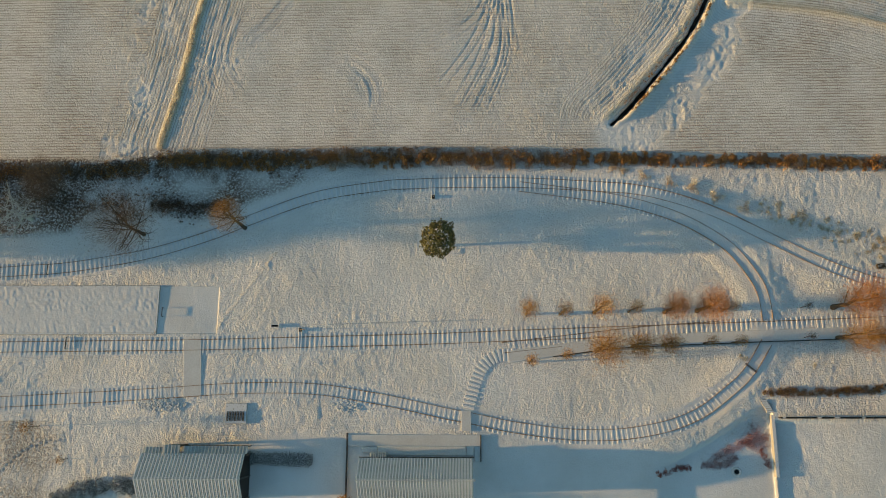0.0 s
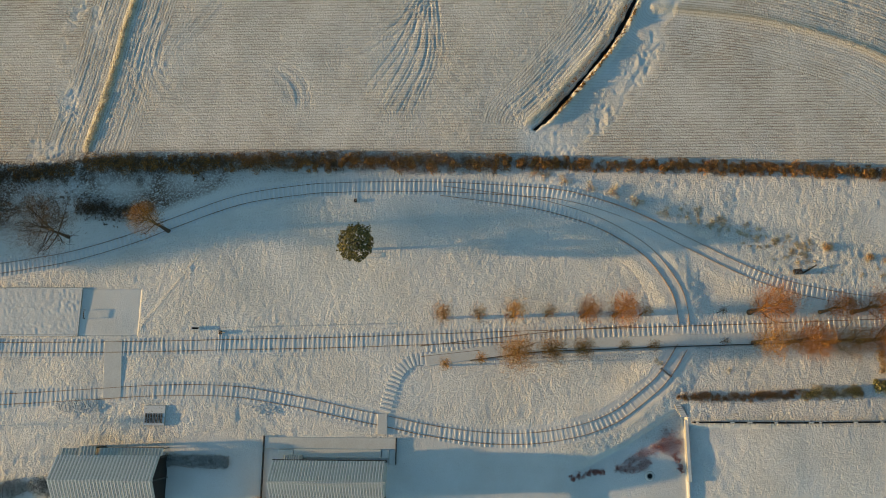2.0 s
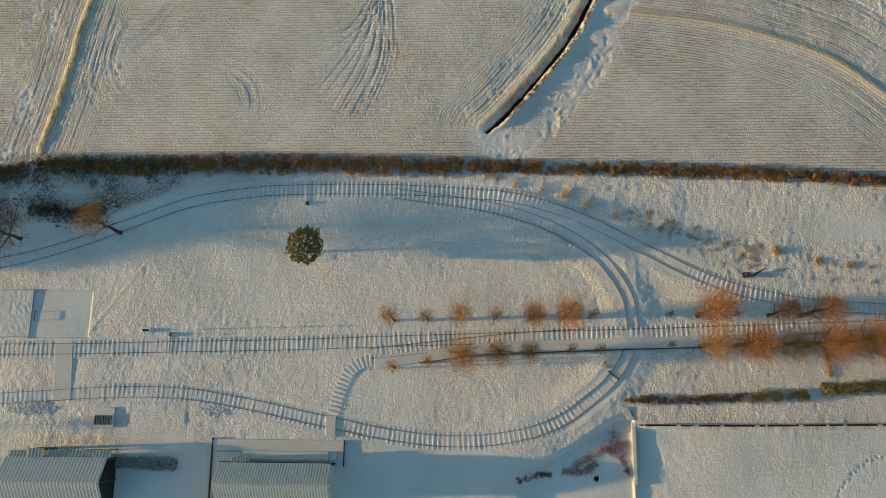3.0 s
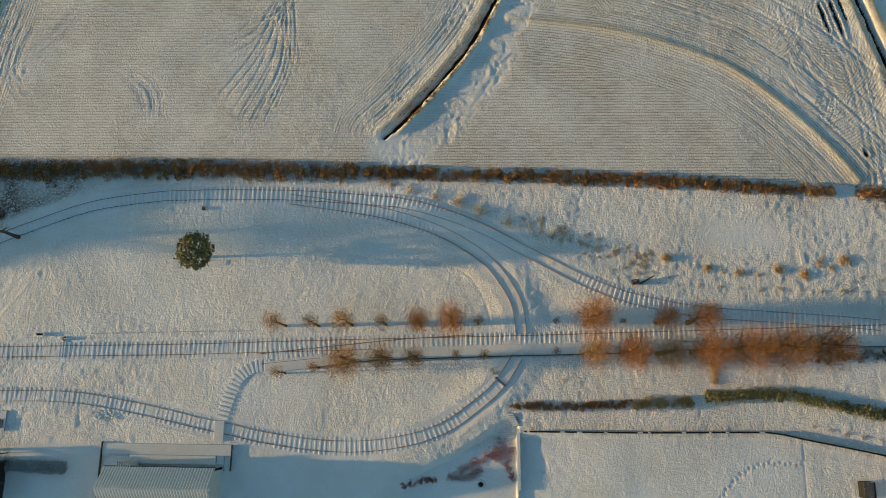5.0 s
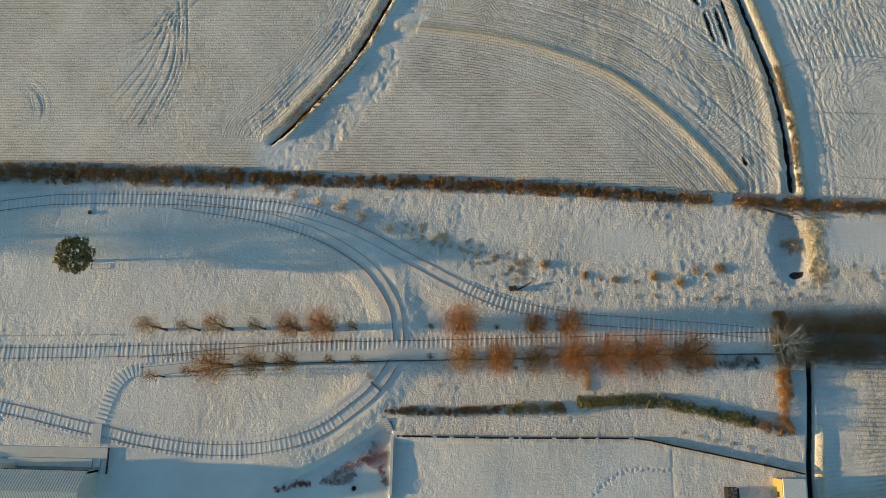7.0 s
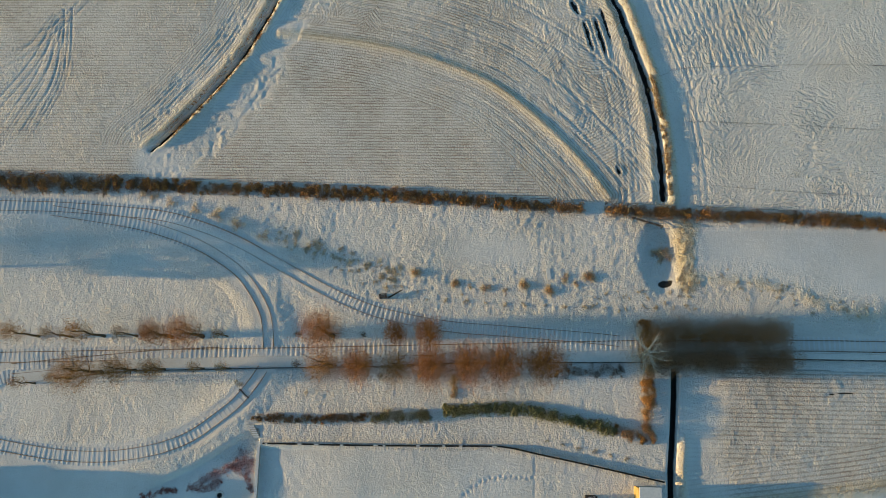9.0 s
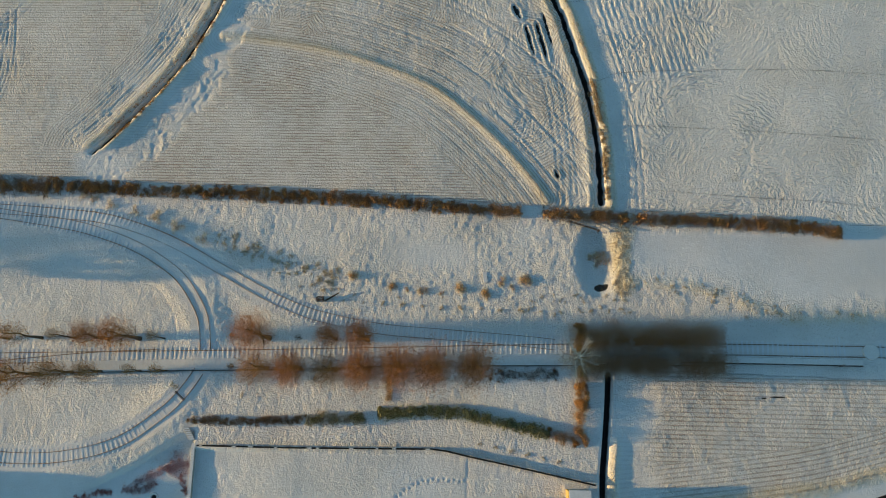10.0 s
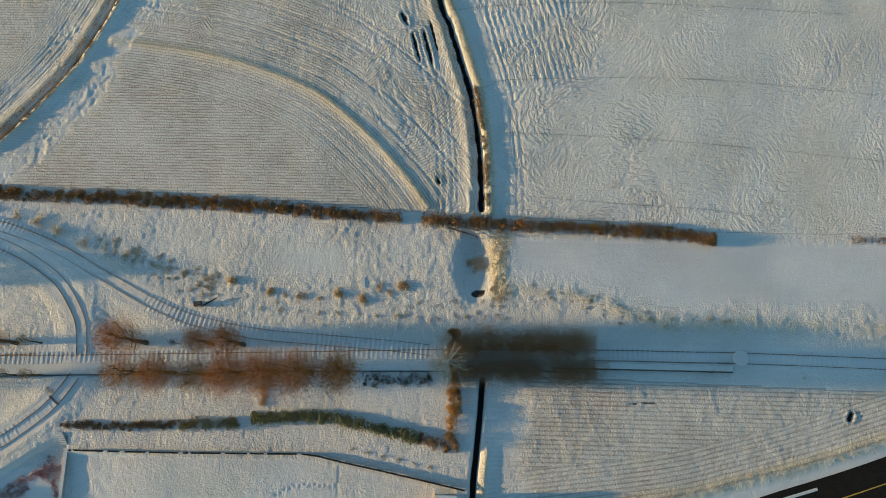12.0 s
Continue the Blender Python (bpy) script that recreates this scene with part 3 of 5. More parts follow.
    z = z - (0.5 + 0.07 * wild(x, y, 2.2, 50) + 0.05 * wild(x, y, 0.9, 51)) * (x > 39.2) * np.clip((53 - x) / 13, 0, 1) * ease(-2.5 - y, 0, 0.6) * ease(y, -30, -20)
    straw = straw + 0.45 * np.exp(-(((x + 36) / 6) ** 4 + ((y + 5.3) / 0.9) ** 4)) * (0.5 + 0.5 * wild(x, y, 1.5, 27))
    # ruts and footprints
    for k, r in enumerate(RUTS):
        n = np.c_[-heading(r)[:, 1], heading(r)[:, 0]]
        for o in ((-0.62, 0.62) if k < 8 else (-0.95, -0.5, 0.5, 0.95)):
            d, _ = near(x, y, r + n * o, 1.0)
            z = z - 0.05 * np.exp(-(d / 0.13) ** 2)
    for o in (2.4, 3.2, 5.6, 6.5, 9.3, 10.1, 13.0, 13.9):
        z = z - 0.08 * np.exp(-((da - o + 0.3 * wild(x, y, 6, 21)) / 0.2) ** 2) * (f3 & (sa > 0)) * ease(wild(x, y, 9, 22 + o), -0.7, 0.0)
    for o in (1.9, 3.2, 4.6):
        z = z - 0.05 * np.exp(-((da - o) / 0.2) ** 2) * (f3 & (sa < 0)) * ease(x, 44, 52)
    for o in (3.4, 4.1, 5.2, 6.1):
        z = z - 0.045 * np.exp(-((dr - o) / 0.18) ** 2) * (f3 | f4)
    for o in (1.9, 2.6, 3.3, 4.1, 5.0):
        z = z - 0.035 * np.exp(-((dd - o) / 0.18) ** 2) * f2 * ends - 0.03 * np.exp(-((db - o) / 0.18) ** 2) * (f1 | f2)
    d, _ = near(x, y, TRAIL, 1.0)
    z = z - 0.06 * np.exp(-(d / 0.14) ** 2)
    d, _ = near(x, y, np.array([(-55.6, -1.8), (-55.2, -6.0), (-54.7, -10.4)]), 1.0)
    z = z - 0.05 * np.exp(-(d / 0.13) ** 2)
    for s in STEPS:
        h = heading(s)
        for i, (px, py) in enumerate(s):
            k = 0.1 if i % 2 else -0.1
            z = z - 0.15 * np.exp(-(((x - px + k * h[i, 1]) ** 2 + (y - py - k * h[i, 0]) ** 2) / 0.026))
    tussock = ease(x, 36, 46) * ease(100 - x, 0, 6) * ease(y, 13.5, 16) * (~north) * (0.5 + 0.5 * wild(x, y, 7, 25))
    lump = lump + (0.55 + 0.6 * ease(x, 83, 87) * ease(y, 20, 23)) * np.clip(tussock, 0, 1) * (1 - smooth)
    dw, _ = near(x, y, np.array([(-36.2, 9.5), (-36.3, 14.2), (-35.2, 15.4), (-28.3, 20.4)]), 3)
    z = z + 0.025 * np.exp(-(dw / 0.25) ** 2)
    straw = straw + 0.15 * np.exp(-(dw / 0.25) ** 2)
    z = z + np.where(f4, 0.35, np.minimum(lump, 0.95)) * (0.032 * wild(x, y, 0.8, 5) + 0.025 * wild(x, y, 1.7, 6) + 0.045 * wild(x, y, 0.48, 26))
    if not full:
        return z
    patch = ease(wild(x, y, 9, 11) + 0.5 * wild(x, y, 4, 12), -0.3, 0.5)
    srow, srun, inside = swirls(x, y)
    outer = f3 & (sa > 0) & (da > 2) & (x < 96)
    ridge = f4 * ease(dr, 4.3, 5.5) * (0.3 + 0.7 * patch * ease(150 - x, 0, 45)) * inside + outer * 0.42 * patch * ease(patch, 0.45, 0.7) * inside
    churned = f4 | (outer & (patch > 0.45))
    row, run = np.where(churned, srow, row), np.where(churned, srun, run)
    stub = stub * (1 - 0.5 * np.clip(ridge, 0, 1))
    comb = f4 * ease(dr, 5.0, 6.0) * ease(113 - x, 0, 7) * ease(y, 49, 53)
    z = z + 0.04 * comb * np.sin(2 * math.pi * (x + 0.27 * y + 0.35 * wild(x, y, 3, 56)) / 0.95) * (0.65 + 0.5 * wild(x, y, 1.3, 57))
    heap = (f1 * ease(db, 13, 7) * ease(db, 2, 5) + f2 * ease(dd, 11, 8) * ease(dd, 1, 3) * 0.5 + f3 * ease(dd, 8.5, 6.5) * ease(dd, 3.2, 4.8) * 1.1 + f3 * (sa > 0) * 0.5 + se * ease(104 - x, 0, 5)) * ease(wild(x, y, 4.5, 16) + 0.7 * wild(x, y, 1.1, 17) + np.where(f3 & (dd < 9), 0.5, np.where(f1, 0.3, 0)), -0.1, 0.8)
    z = z + np.minimum(heap, 1) * (0.045 * wild(x, y, 0.62, 18) + 0.05 * wild(x, y, 0.36, 19))
    stub = stub * (1 - 0.8 * np.clip(heap, 0, 1))
    dl, sl = near(x, y, LONG, 20)
    brush = (~north) * (sl > 0) * (dl < 19) * ease(dl, 1.8 + 2.6 * ease(-38 - x, 0, 8), 3.4 + 3.0 * ease(-38 - x, 0, 8)) * ease(-20 - x, 0, 10) * (y < hedge_y(x)) * (0.62 + 0.35 * wild(x, y, 5, 23) + 0.45 * wild(x, y, 1.6, 24))
    brush = np.where(x < -48, brush * 1.35, brush) + 0.6 * (~north) * (sl > 0) * ease(-54 - x, 0, 6) * ease(dl, 6.0, 8.5) * ease(wild(x, y, 3.5, 52), -0.7, 0.2)
    brush = brush + 0.6 * np.exp(-((y - hedge_y(x)) / 1.1) ** 4) * ease(35 - x, 0, 20)
    lump = lump + 0.5 * np.clip(brush, 0, 1)
    brush = np.clip(brush, 0, 1)
    return z, np.clip(stub, 0, 1), row, run, np.clip(lump, 0, 2.2), np.clip(mud, 0, 1), np.clip(straw, 0, 1), brush, np.clip(ridge, 0, 1)


def level(x, y):
    return float(relief(np.array([x]), np.array([y]))[0])


# ---- ground ----
def axis(lo, hi, step, far):
    a = np.arange(lo, hi, step)
    g = step * 1.35 ** np.arange(1, 40)
    g = np.cumsum(g)
    g = g[g < far]
    return np.r_[lo - g[::-1], a, a[-1] + g]


def build_ground():
    xs, ys = axis(-77, 157, 0.17, 1900), axis(-15, 67, 0.17, 1900)
    X, Y = np.meshgrid(xs, ys)
    z, stub, row, run, lump, mud, straw, brush, ridge = relief(X.ravel(), Y.ravel(), True)
    me = bpy.data.meshes.new("ground")
    nx, ny = len(xs), len(ys)
    me.vertices.add(nx * ny)
    me.vertices.foreach_set("co", np.c_[X.ravel(), Y.ravel(), z].ravel().astype(np.float32))
    i = (np.arange(ny - 1)[:, None] * nx + np.arange(nx - 1)).ravel()
    quads = np.c_[i, i + 1, i + 1 + nx, i + nx].ravel().astype(np.int32)
    me.loops.add(len(quads))
    me.loops.foreach_set("vertex_index", quads)
    me.polygons.add(len(i))
    me.polygons.foreach_set("loop_start", np.arange(0, len(quads), 4, dtype=np.int32))
    me.polygons.foreach_set("use_smooth", np.ones(len(i), bool))
    for name, values in (("stub", stub), ("row", row), ("run", run), ("lump", lump), ("mud", mud), ("straw", straw), ("brush", brush), ("ridge", ridge)):
        a = me.attributes.new(name, "FLOAT", "POINT")
        a.data.foreach_set("value", values.astype(np.float32))
    me.materials.append(GROUND)
    me.update()
    me.validate()
    tagged(new("ground", me), "snow-covered fields and rough grass with ploughed stubble rows", "ground", kind="structure")


build_ground()


# ---- railway ----
def rail_mesh(line, offset, z_of, name="rail"):
    h = heading(line)
    side = np.c_[-h[:, 1], h[:, 0]]
    prof = [(-0.065, 0.0), (-0.065, 0.02), (-0.015, 0.04), (-0.032, 0.11), (-0.032, 0.15), (0.032, 0.15), (0.032, 0.11), (0.015, 0.04), (0.065, 0.02), (0.065, 0.0)]
    b = Buf()
    v = np.array([[(*(line[i] + side[i] * (offset + u)), z_of[i] + w) for u, w in prof] for i in range(len(line))]).reshape(-1, 3)
    k = len(prof)
    f = [(i * k + j, i * k + (j + 1) % k, (i + 1) * k + (j + 1) % k, (i + 1) * k + j) for i in range(len(line) - 1) for j in range(k)]
    b.add(v, f)
    return b


def sleeper_mesh(length=2.35, width=0.27, high=0.16):
    b = Buf()
    b.box(-width / 2, width / 2, -length / 2, length / 2, -high, 0.0, 0.03)
    return b.mesh("sleeper", SLEEPER)


SLEEPERS = [sleeper_mesh(), sleeper_mesh(2.28, 0.25), sleeper_mesh(2.42, 0.28)]


def track(label, points, gauge=1.44, spacing=0.68, proud=0.06, rails=(True, True), skip=(), proud_of=None, limit=(-72, 158), sink=0.02, steel=RUST):
    line = points
    t = thing("railway_track", label, "railway track", "railway tracks", "structure")
    smoothed = relief(line[:, 0], line[:, 1])
    smoothed = np.convolve(np.pad(smoothed, 4, mode="edge"), np.ones(9) / 9, "valid")
    for on, off in zip(rails, (gauge / 2, -gauge / 2)):
        if on:
            part("rail", rail_mesh(line, off, smoothed - sink), steel, t, "thin rusty brown steel rail" if steel is RUST else "pale rusty steel rail half sunk in snow")
    s = np.r_[0, np.cumsum(np.linalg.norm(np.diff(line, axis=0), axis=1))]
    rng = random.Random(len(line))
    h = heading(line)
    k = 0.3
    made = 0
    while k < s[-1]:
        x, y = np.interp(k, s, line[:, 0]), np.interp(k, s, line[:, 1])
        if limit[0] < x < limit[1] and not any(a <= x <= b for a, b in skip):
            hx, hy = np.interp(k, s, h[:, 0]), np.interp(k, s, h[:, 1])
            up = proud_of(x, y) if proud_of else proud
            z = np.interp(k, s, smoothed) + up + rng.uniform(-0.02, 0.015)
            part("sleeper", rng.choice(SLEEPERS), None, t, m=pose(x, y, z, rng.uniform(-0.6, 0.6), 0, math.degrees(math.atan2(hy, hx)) + rng.uniform(-1.5, 1.5)))
            made += 1
        k += spacing * rng.uniform(0.97, 1.03)
    return t


def buried(x, y):
    """Sleepers drown in drifted snow on the banked eastern curves."""
    return 0.05 - 0.085 * float(ease(np.array(x), 24, 33)) * float(ease(np.array(52 - x), 0, 8))


def half_buried(x, y):
    return 0.027 - 0.055 * float(ease(np.array(x), 37.4, 38.6))


track("snow-covered main line with rusty rails and timber sleepers", MAIN, skip=((-40.7, -38), (127.3, 131.8)), proud=0.028)
track("curved snow-covered railway track with rusty rails beside the scrub", LONG, proud=0.055, sink=0.04)
track("outer curved railway track on a low snowy bank", OUTER[33:], proud_of=buried, sink=0.045, steel=SNOWY_RAIL)
track("inner loop railway track sunk in drifted snow", LOOP[3:], proud_of=buried, skip=((0, 11),), sink=0.045, steel=SNOWY_RAIL)
track("southern loop railway track with snow-capped sleepers", LOOP_SOUTH, skip=((-40.7, -38), (-2.0, -0.2)), proud_of=half_buried, sink=0.03, steel=SNOWY_RAIL)


track("points leading off the main line under the walkway", spline([(3.6, 6.9), (9, 7.5), (16, 8.3), (24, 9.15), (33, 9.75)]), skip=((-90, 4), (14, 90)), proud=0.03)


def sleeper_path():
    """The rungs that curve from the walkway down to the southern track."""
    t = thing("sleeper_path", "curved path of snow-capped timber sleepers laid as steps", "path", kind="structure")
    line = spline([(5.0, 6.0), (2.9, 5.8), (1.5, 5.0), (0.5, 3.8), (-0.4, 1.5), (-1.1, -1.0)], 0.62)
    h = heading(line)
    b = Buf()
    b.box(-0.17, 0.17, -0.85, 0.85, -0.2, 0.0, 0.04)
    me = b.mesh("step", SLEEPER)
    for (x, y), (hx, hy) in zip(line, h):
        part("step", me, None, t, m=pose(x, y, level(x, y) + 0.09, 0, 0, math.degrees(math.atan2(hy, hx))))


sleeper_path()


def ribbon(name, label, category, line, width, thick, mat, lift=0.0, kind="structure"):
    h = heading(line)
    side = np.c_[-h[:, 1], h[:, 0]]
    base = relief(line[:, 0], line[:, 1])
    base = np.convolve(np.pad(base, 4, mode="edge"), np.ones(9) / 9, "valid") + lift
    prof = [(-width / 2, -0.3), (-width / 2, thick - 0.02), (-width / 2 + 0.04, thick), (width / 2 - 0.04, thick), (width / 2, thick - 0.02), (width / 2, -0.3)]
    b, k = Buf(), 6
    b.add([(*(line[i] + side[i] * u), base[i] + w) for i in range(len(line)) for u, w in prof],
          [(i * k + j + 1, i * k + j, (i + 1) * k + j, (i + 1) * k + j + 1) for i in range(len(line) - 1) for j in range(k - 1)] + [tuple(range(6))[::-1], tuple(range(len(line) * 6 - 6, len(line) * 6))])
    return tagged(part(name, b, mat), label, category, kind=kind)


ribbon("walkway", "smooth snow-covered walkway beside the main line", "path", PATHWAY, 1.55, 0.14, CRUST)
ribbon("road", "dark asphalt road cleared of snow", "road", ROAD, 8.2, 0.06, ASPHALT)
KERB = PATHWAY - np.c_[-heading(PATHWAY)[:, 1], heading(PATHWAY)[:, 0]] * 0.83
ribbon("path_edging", "thin dark timber edging along the walkway", "edging", KERB[12:], 0.1, 0.2, TIMBER)
EDGE = ROAD + np.c_[-heading(ROAD)[:, 1], heading(ROAD)[:, 0]] * 1.0
SLUSH = ROAD + np.c_[-heading(ROAD)[:, 1], heading(ROAD)[:, 0]] * 3.0
ribbon("slush_line", "thin line of frozen slush on the asphalt road", "slush", SLUSH[(SLUSH[:, 0] > 128) & (SLUSH[:, 0] < 139.5)], 0.4, 0.075, CRUST, lift=0.04)
ribbon("road_marking", "worn yellow line painted on the asphalt road", "road marking", EDGE, 0.16, 0.068, YELLOW, lift=0.03)


def slab(name, label, category, x0, x1, y0, y1, top, mat, kind="structure", bevel=0.03, base=-0.3):
    b = Buf()
    b.box(x0, x1, y0, y1, base, top, bevel)
    return tagged(part(name, b, mat), label, category, kind=kind)


cross = Buf()
cross.box(-1.27, 1.27, -3.95, 3.95, -0.3, 0.13, 0.03)
tagged(part("level_crossing", cross, CRUST, m=pose(-39.2, 4.27, 0, 0, 0, 4)), "flat snow-covered concrete crossing between the two tracks", "crossing", kind="structure")
slab("level_crossing", "small snow-covered foot crossing over the southern track", "crossing", -2.1, -0.75, -4.2, -1.5, 0.15, CRUST)


def platform_west():
    t = thing("station_platform", "long low station platform under rippled snow with a stone edge", "platform", kind="structure")
    b = Buf()
    xs, ys = np.arange(-78, -44.75, 0.13), np.linspace(9.02, 15.5, 48)
    X, Y = np.meshgrid(xs, ys)
    Z = 0.21 + 0.034 * wild(X + 0.3 * Y, Y * 0.8, 0.34, 31) * (0.7 + 0.3 * wild(X, Y, 3, 33)) * (1 - 0.6 * np.exp(-((Y - 11.3) / 0.8) ** 4)) + 0.008 * wild(X, Y, 1.5, 32)
    nx = len(xs)
    b.add(np.c_[X.ravel(), Y.ravel(), Z.ravel()], [(j * nx + i, j * nx + i + 1, j * nx + nx + i + 1, j * nx + nx + i) for j in range(len(ys) - 1) for i in range(nx - 1)])
    part("snow_top", b, SNOW, t, smooth=True)
    for y0, y1 in ((8.78, 9.02), (15.5, 15.7)):
        e = Buf()
        e.box(-90, -44.6, y0, y1, -0.3, 0.23, 0.03)
        part("edge", e, STONE, t, "weathered stone coping")
    e = Buf()
    e.box(-44.85, -44.6, 9.02, 15.5, -0.3, 0.22, 0.03)
    part("edge", e, STONE, t)


platform_west()


def platform_east():
    t = thing("station_platform", "narrow snow-covered platform with a straight edge beside the track", "platform", kind="structure")
    b = Buf()
    b.box(105, 129.2, 10.35, 11.15, -0.3, 0.5, 0.05)
    part("deck", b, CRUST, t)
    e = Buf()
    e.box(105, 129.2, 11.15, 11.3, -0.3, 0.53, 0.02)
    part("edge", e, STONE, t)
    e = Buf()
    e.box(105, 129.2, 10.2, 10.35, -0.3, 0.46, 0.02)
    part("edge", e, TIMBER, t, "dark timber edging")
    d = Buf()
    ring = [(130.5 + 1.05 * math.cos(a), 12.2 + 1.05 * math.sin(a)) for a in np.linspace(0, 2 * math.pi, 33)[:-1]]
    d.add([(x, y, -0.2) for x, y in ring] + [(x, y, 0.3) for x, y in ring] + [(130.5 + (x - 130.5) * 0.93, 12.2 + (y - 12.2) * 0.93, 0.36) for x, y in ring],
          [(i, (i + 1) % 32, 32 + (i + 1) % 32, 32 + i) for i in range(32)] + [(32 + i, 32 + (i + 1) % 32, 64 + (i + 1) % 32, 64 + i) for i in range(32)] + [tuple(range(64, 96))])
    tagged(part("turntable", d, CRUST), "small round snow-covered turntable at the end of the platform", "turntable")


platform_east()


# ---- buildings ----
def corrugated(x0, x1, ya, za, yb, zb, period=0.46, deep=0.17):
    """Roof sheeting from the eave (ya, za) to the ridge (yb, zb), with its thickness."""
    b = Buf()
    xs, hs = [], []
    x = x0
    while x < x1:
        for u, hgt in ((0.0, 0.0), (0.5, 0.0), (0.6, 1.0), (0.88, 1.0)):
            if x + u * period <= x1:
                xs.append(x + u * period)
                hs.append(hgt * deep)
        x += period
    n = len(xs)
    v = []
    for y, z in ((ya, za), (yb, zb)):
        v += [(xx, y, z + hh) for xx, hh in zip(xs, hs)]
    for y, z in ((ya, za), (yb, zb)):
        v += [(xx, y, z - 0.05) for xx in xs]
    up = yb < ya
    f = []
    for i in range(n - 1):
        f.append((i, i + n, i + n + 1, i + 1) if up else (i + 1, i + n + 1, i + n, i))
        f.append((2 * n + i + 1, 3 * n + i + 1, 3 * n + i, 2 * n + i))
        f.append((2 * n + i, i, i + 1, 2 * n + i + 1))
    f += [(0, 2 * n, 3 * n, n), (n - 1, 2 * n - 1, 4 * n - 1, 3 * n - 1)]
    b.add(v, f)
    return b


def trough_frost(slope, x0, x1, ya, za, yb, zb, period=0.46, deep=0.17):
    """Frozen snow filling the troughs of the sheeting, strip by strip."""
    b = Buf()
    a, c = 0.03 * period, 0.5 * period
    v = [(a, ya, za + 0.01), (c, ya, za + 0.01), (c, yb, zb + 0.01), (a, yb, zb + 0.01)]
    v += [(px + (0.02 if k in (0, 3) else -0.02), py, pz + 1.05 * deep) for k, (px, py, pz) in enumerate(v)]
    f = [(0, 1, 5, 4), (1, 2, 6, 5), (2, 3, 7, 6), (3, 0, 4, 7), (4, 5, 6, 7)]
    b.add(v, f if yb > ya else [q[::-1] for q in f])
    me = b.mesh("snow_strip", SNOW)
    for i in range(int((x1 - x0) / period)):
        part("snow_strip", me, None, slope, m=pose(x0 + i * period, 0, 0))


def wall_box(parent, name, x0, x1, y0, y1, z0, z1, mat, label=""):
    b = Buf()
    b.box(x0, x1, y0, y1, z0, z1)
    return part(name, b, mat, parent, label)


def gable(parent, x0, x1, ya, yb, eave, ridge, mat, name="gable_wall"):
    b = Buf()
    ym = (ya + yb) / 2
    v = [(x, y, z) for x in (x0, x1) for y, z in ((ya, -0.2), (yb, -0.2), (yb, eave), (ym, ridge), (ya, eave))]
    b.add(v, [(4, 3, 2, 1, 0), (5, 6, 7, 8, 9)] + [(i, (i + 1) % 5, 5 + (i + 1) % 5, 5 + i) for i in range(5)])
    return part(name, b, mat, parent)


def engine_shed():
    x0, x1, ya, ym, yb, e, r = -44.2, -30.3, -7.15, -10.05, -12.95, 2.7, 4.6
    t = thing("engine_shed", "long shed with pale corrugated roof and a black panel for its dark end", "shed")
    slope = part("roof_slope", corrugated(x0, x1, ya + 0.1, e, ym, r), SHEET, t, "weathered grey corrugated sheeting striped with snow")
    trough_frost(slope, x0, x1, ya + 0.1, e, ym, r)
    slope = part("roof_slope", corrugated(x0, x1, yb - 0.1, e, ym, r), SHEET, t, "weathered grey corrugated sheeting striped with snow")
    trough_frost(slope, x0, x1, yb - 0.1, e, ym, r)
    wall_box(t, "ridge_cap", x0, x1, ym - 0.16, ym + 0.16, r + 0.01, r + 0.09, SHEET)
    wall_box(t, "side_wall", x0 + 0.2, x1 - 0.5, ya - 0.25, ya - 0.05, -0.2, e - 0.06, STEEL)
    wall_box(t, "side_wall", x0 + 0.2, x1 - 0.5, yb + 0.05, yb + 0.25, -0.2, e - 0.06, STEEL)
    gable(t, x0 + 0.2, x0 + 0.4, ya - 0.05, yb + 0.05, e - 0.06, r - 0.08, STEEL)
    # black panel stands in for the darkness at the shed's eastern end
    gable(t, x1 - 0.3, x1 - 0.12, ya - 0.05, yb + 0.05, e - 0.06, r - 0.08, BLACK, "end_door")
    for y in (ya - 0.15, ym, yb + 0.15):
        wall_box(t, "post", x1 - 0.11, x1 + 0.03, y - 0.08, y + 0.08, -0.2, e if y != ym else r - 0.1, STEEL)
    p = part("canopy", corrugated(x0 + 5.3, x1 + 0.1, ya + 1.0, e - 0.55, ya + 0.05, e - 0.2), SHEET, t, "low corrugated lean-to roof in shade")
    wall_box(t, "fascia", x0 + 5.3, x1 + 0.1, ya + 1.05, ya + 1.12, e - 0.72, e - 0.5, STEEL)
    part("porch_roof", corrugated(x0 + 2.8, x0 + 5.3, ya + 1.2, e - 0.05, ya - 0.1, e + 0.15), SHEET, t)
    part("canopy", corrugated(x0 + 0.1, x0 + 2.8, ya + 0.9, e - 0.55, ya + 0.05, e - 0.2), SHEET, t)
    for x in (x0 + 2.95, x0 + 5.4, x1 - 0.1):
        wall_box(t, "post", x - 0.06, x + 0.06, ya + 0.9, ya + 1.02, -0.2, e - 0.57, STEEL)
    wall_box(t, "porch_wall", x0 + 3.1, x0 + 5.2, ya + 0.95, ya + 1.15, -0.2, e - 0.1, STEEL)


engine_shed()


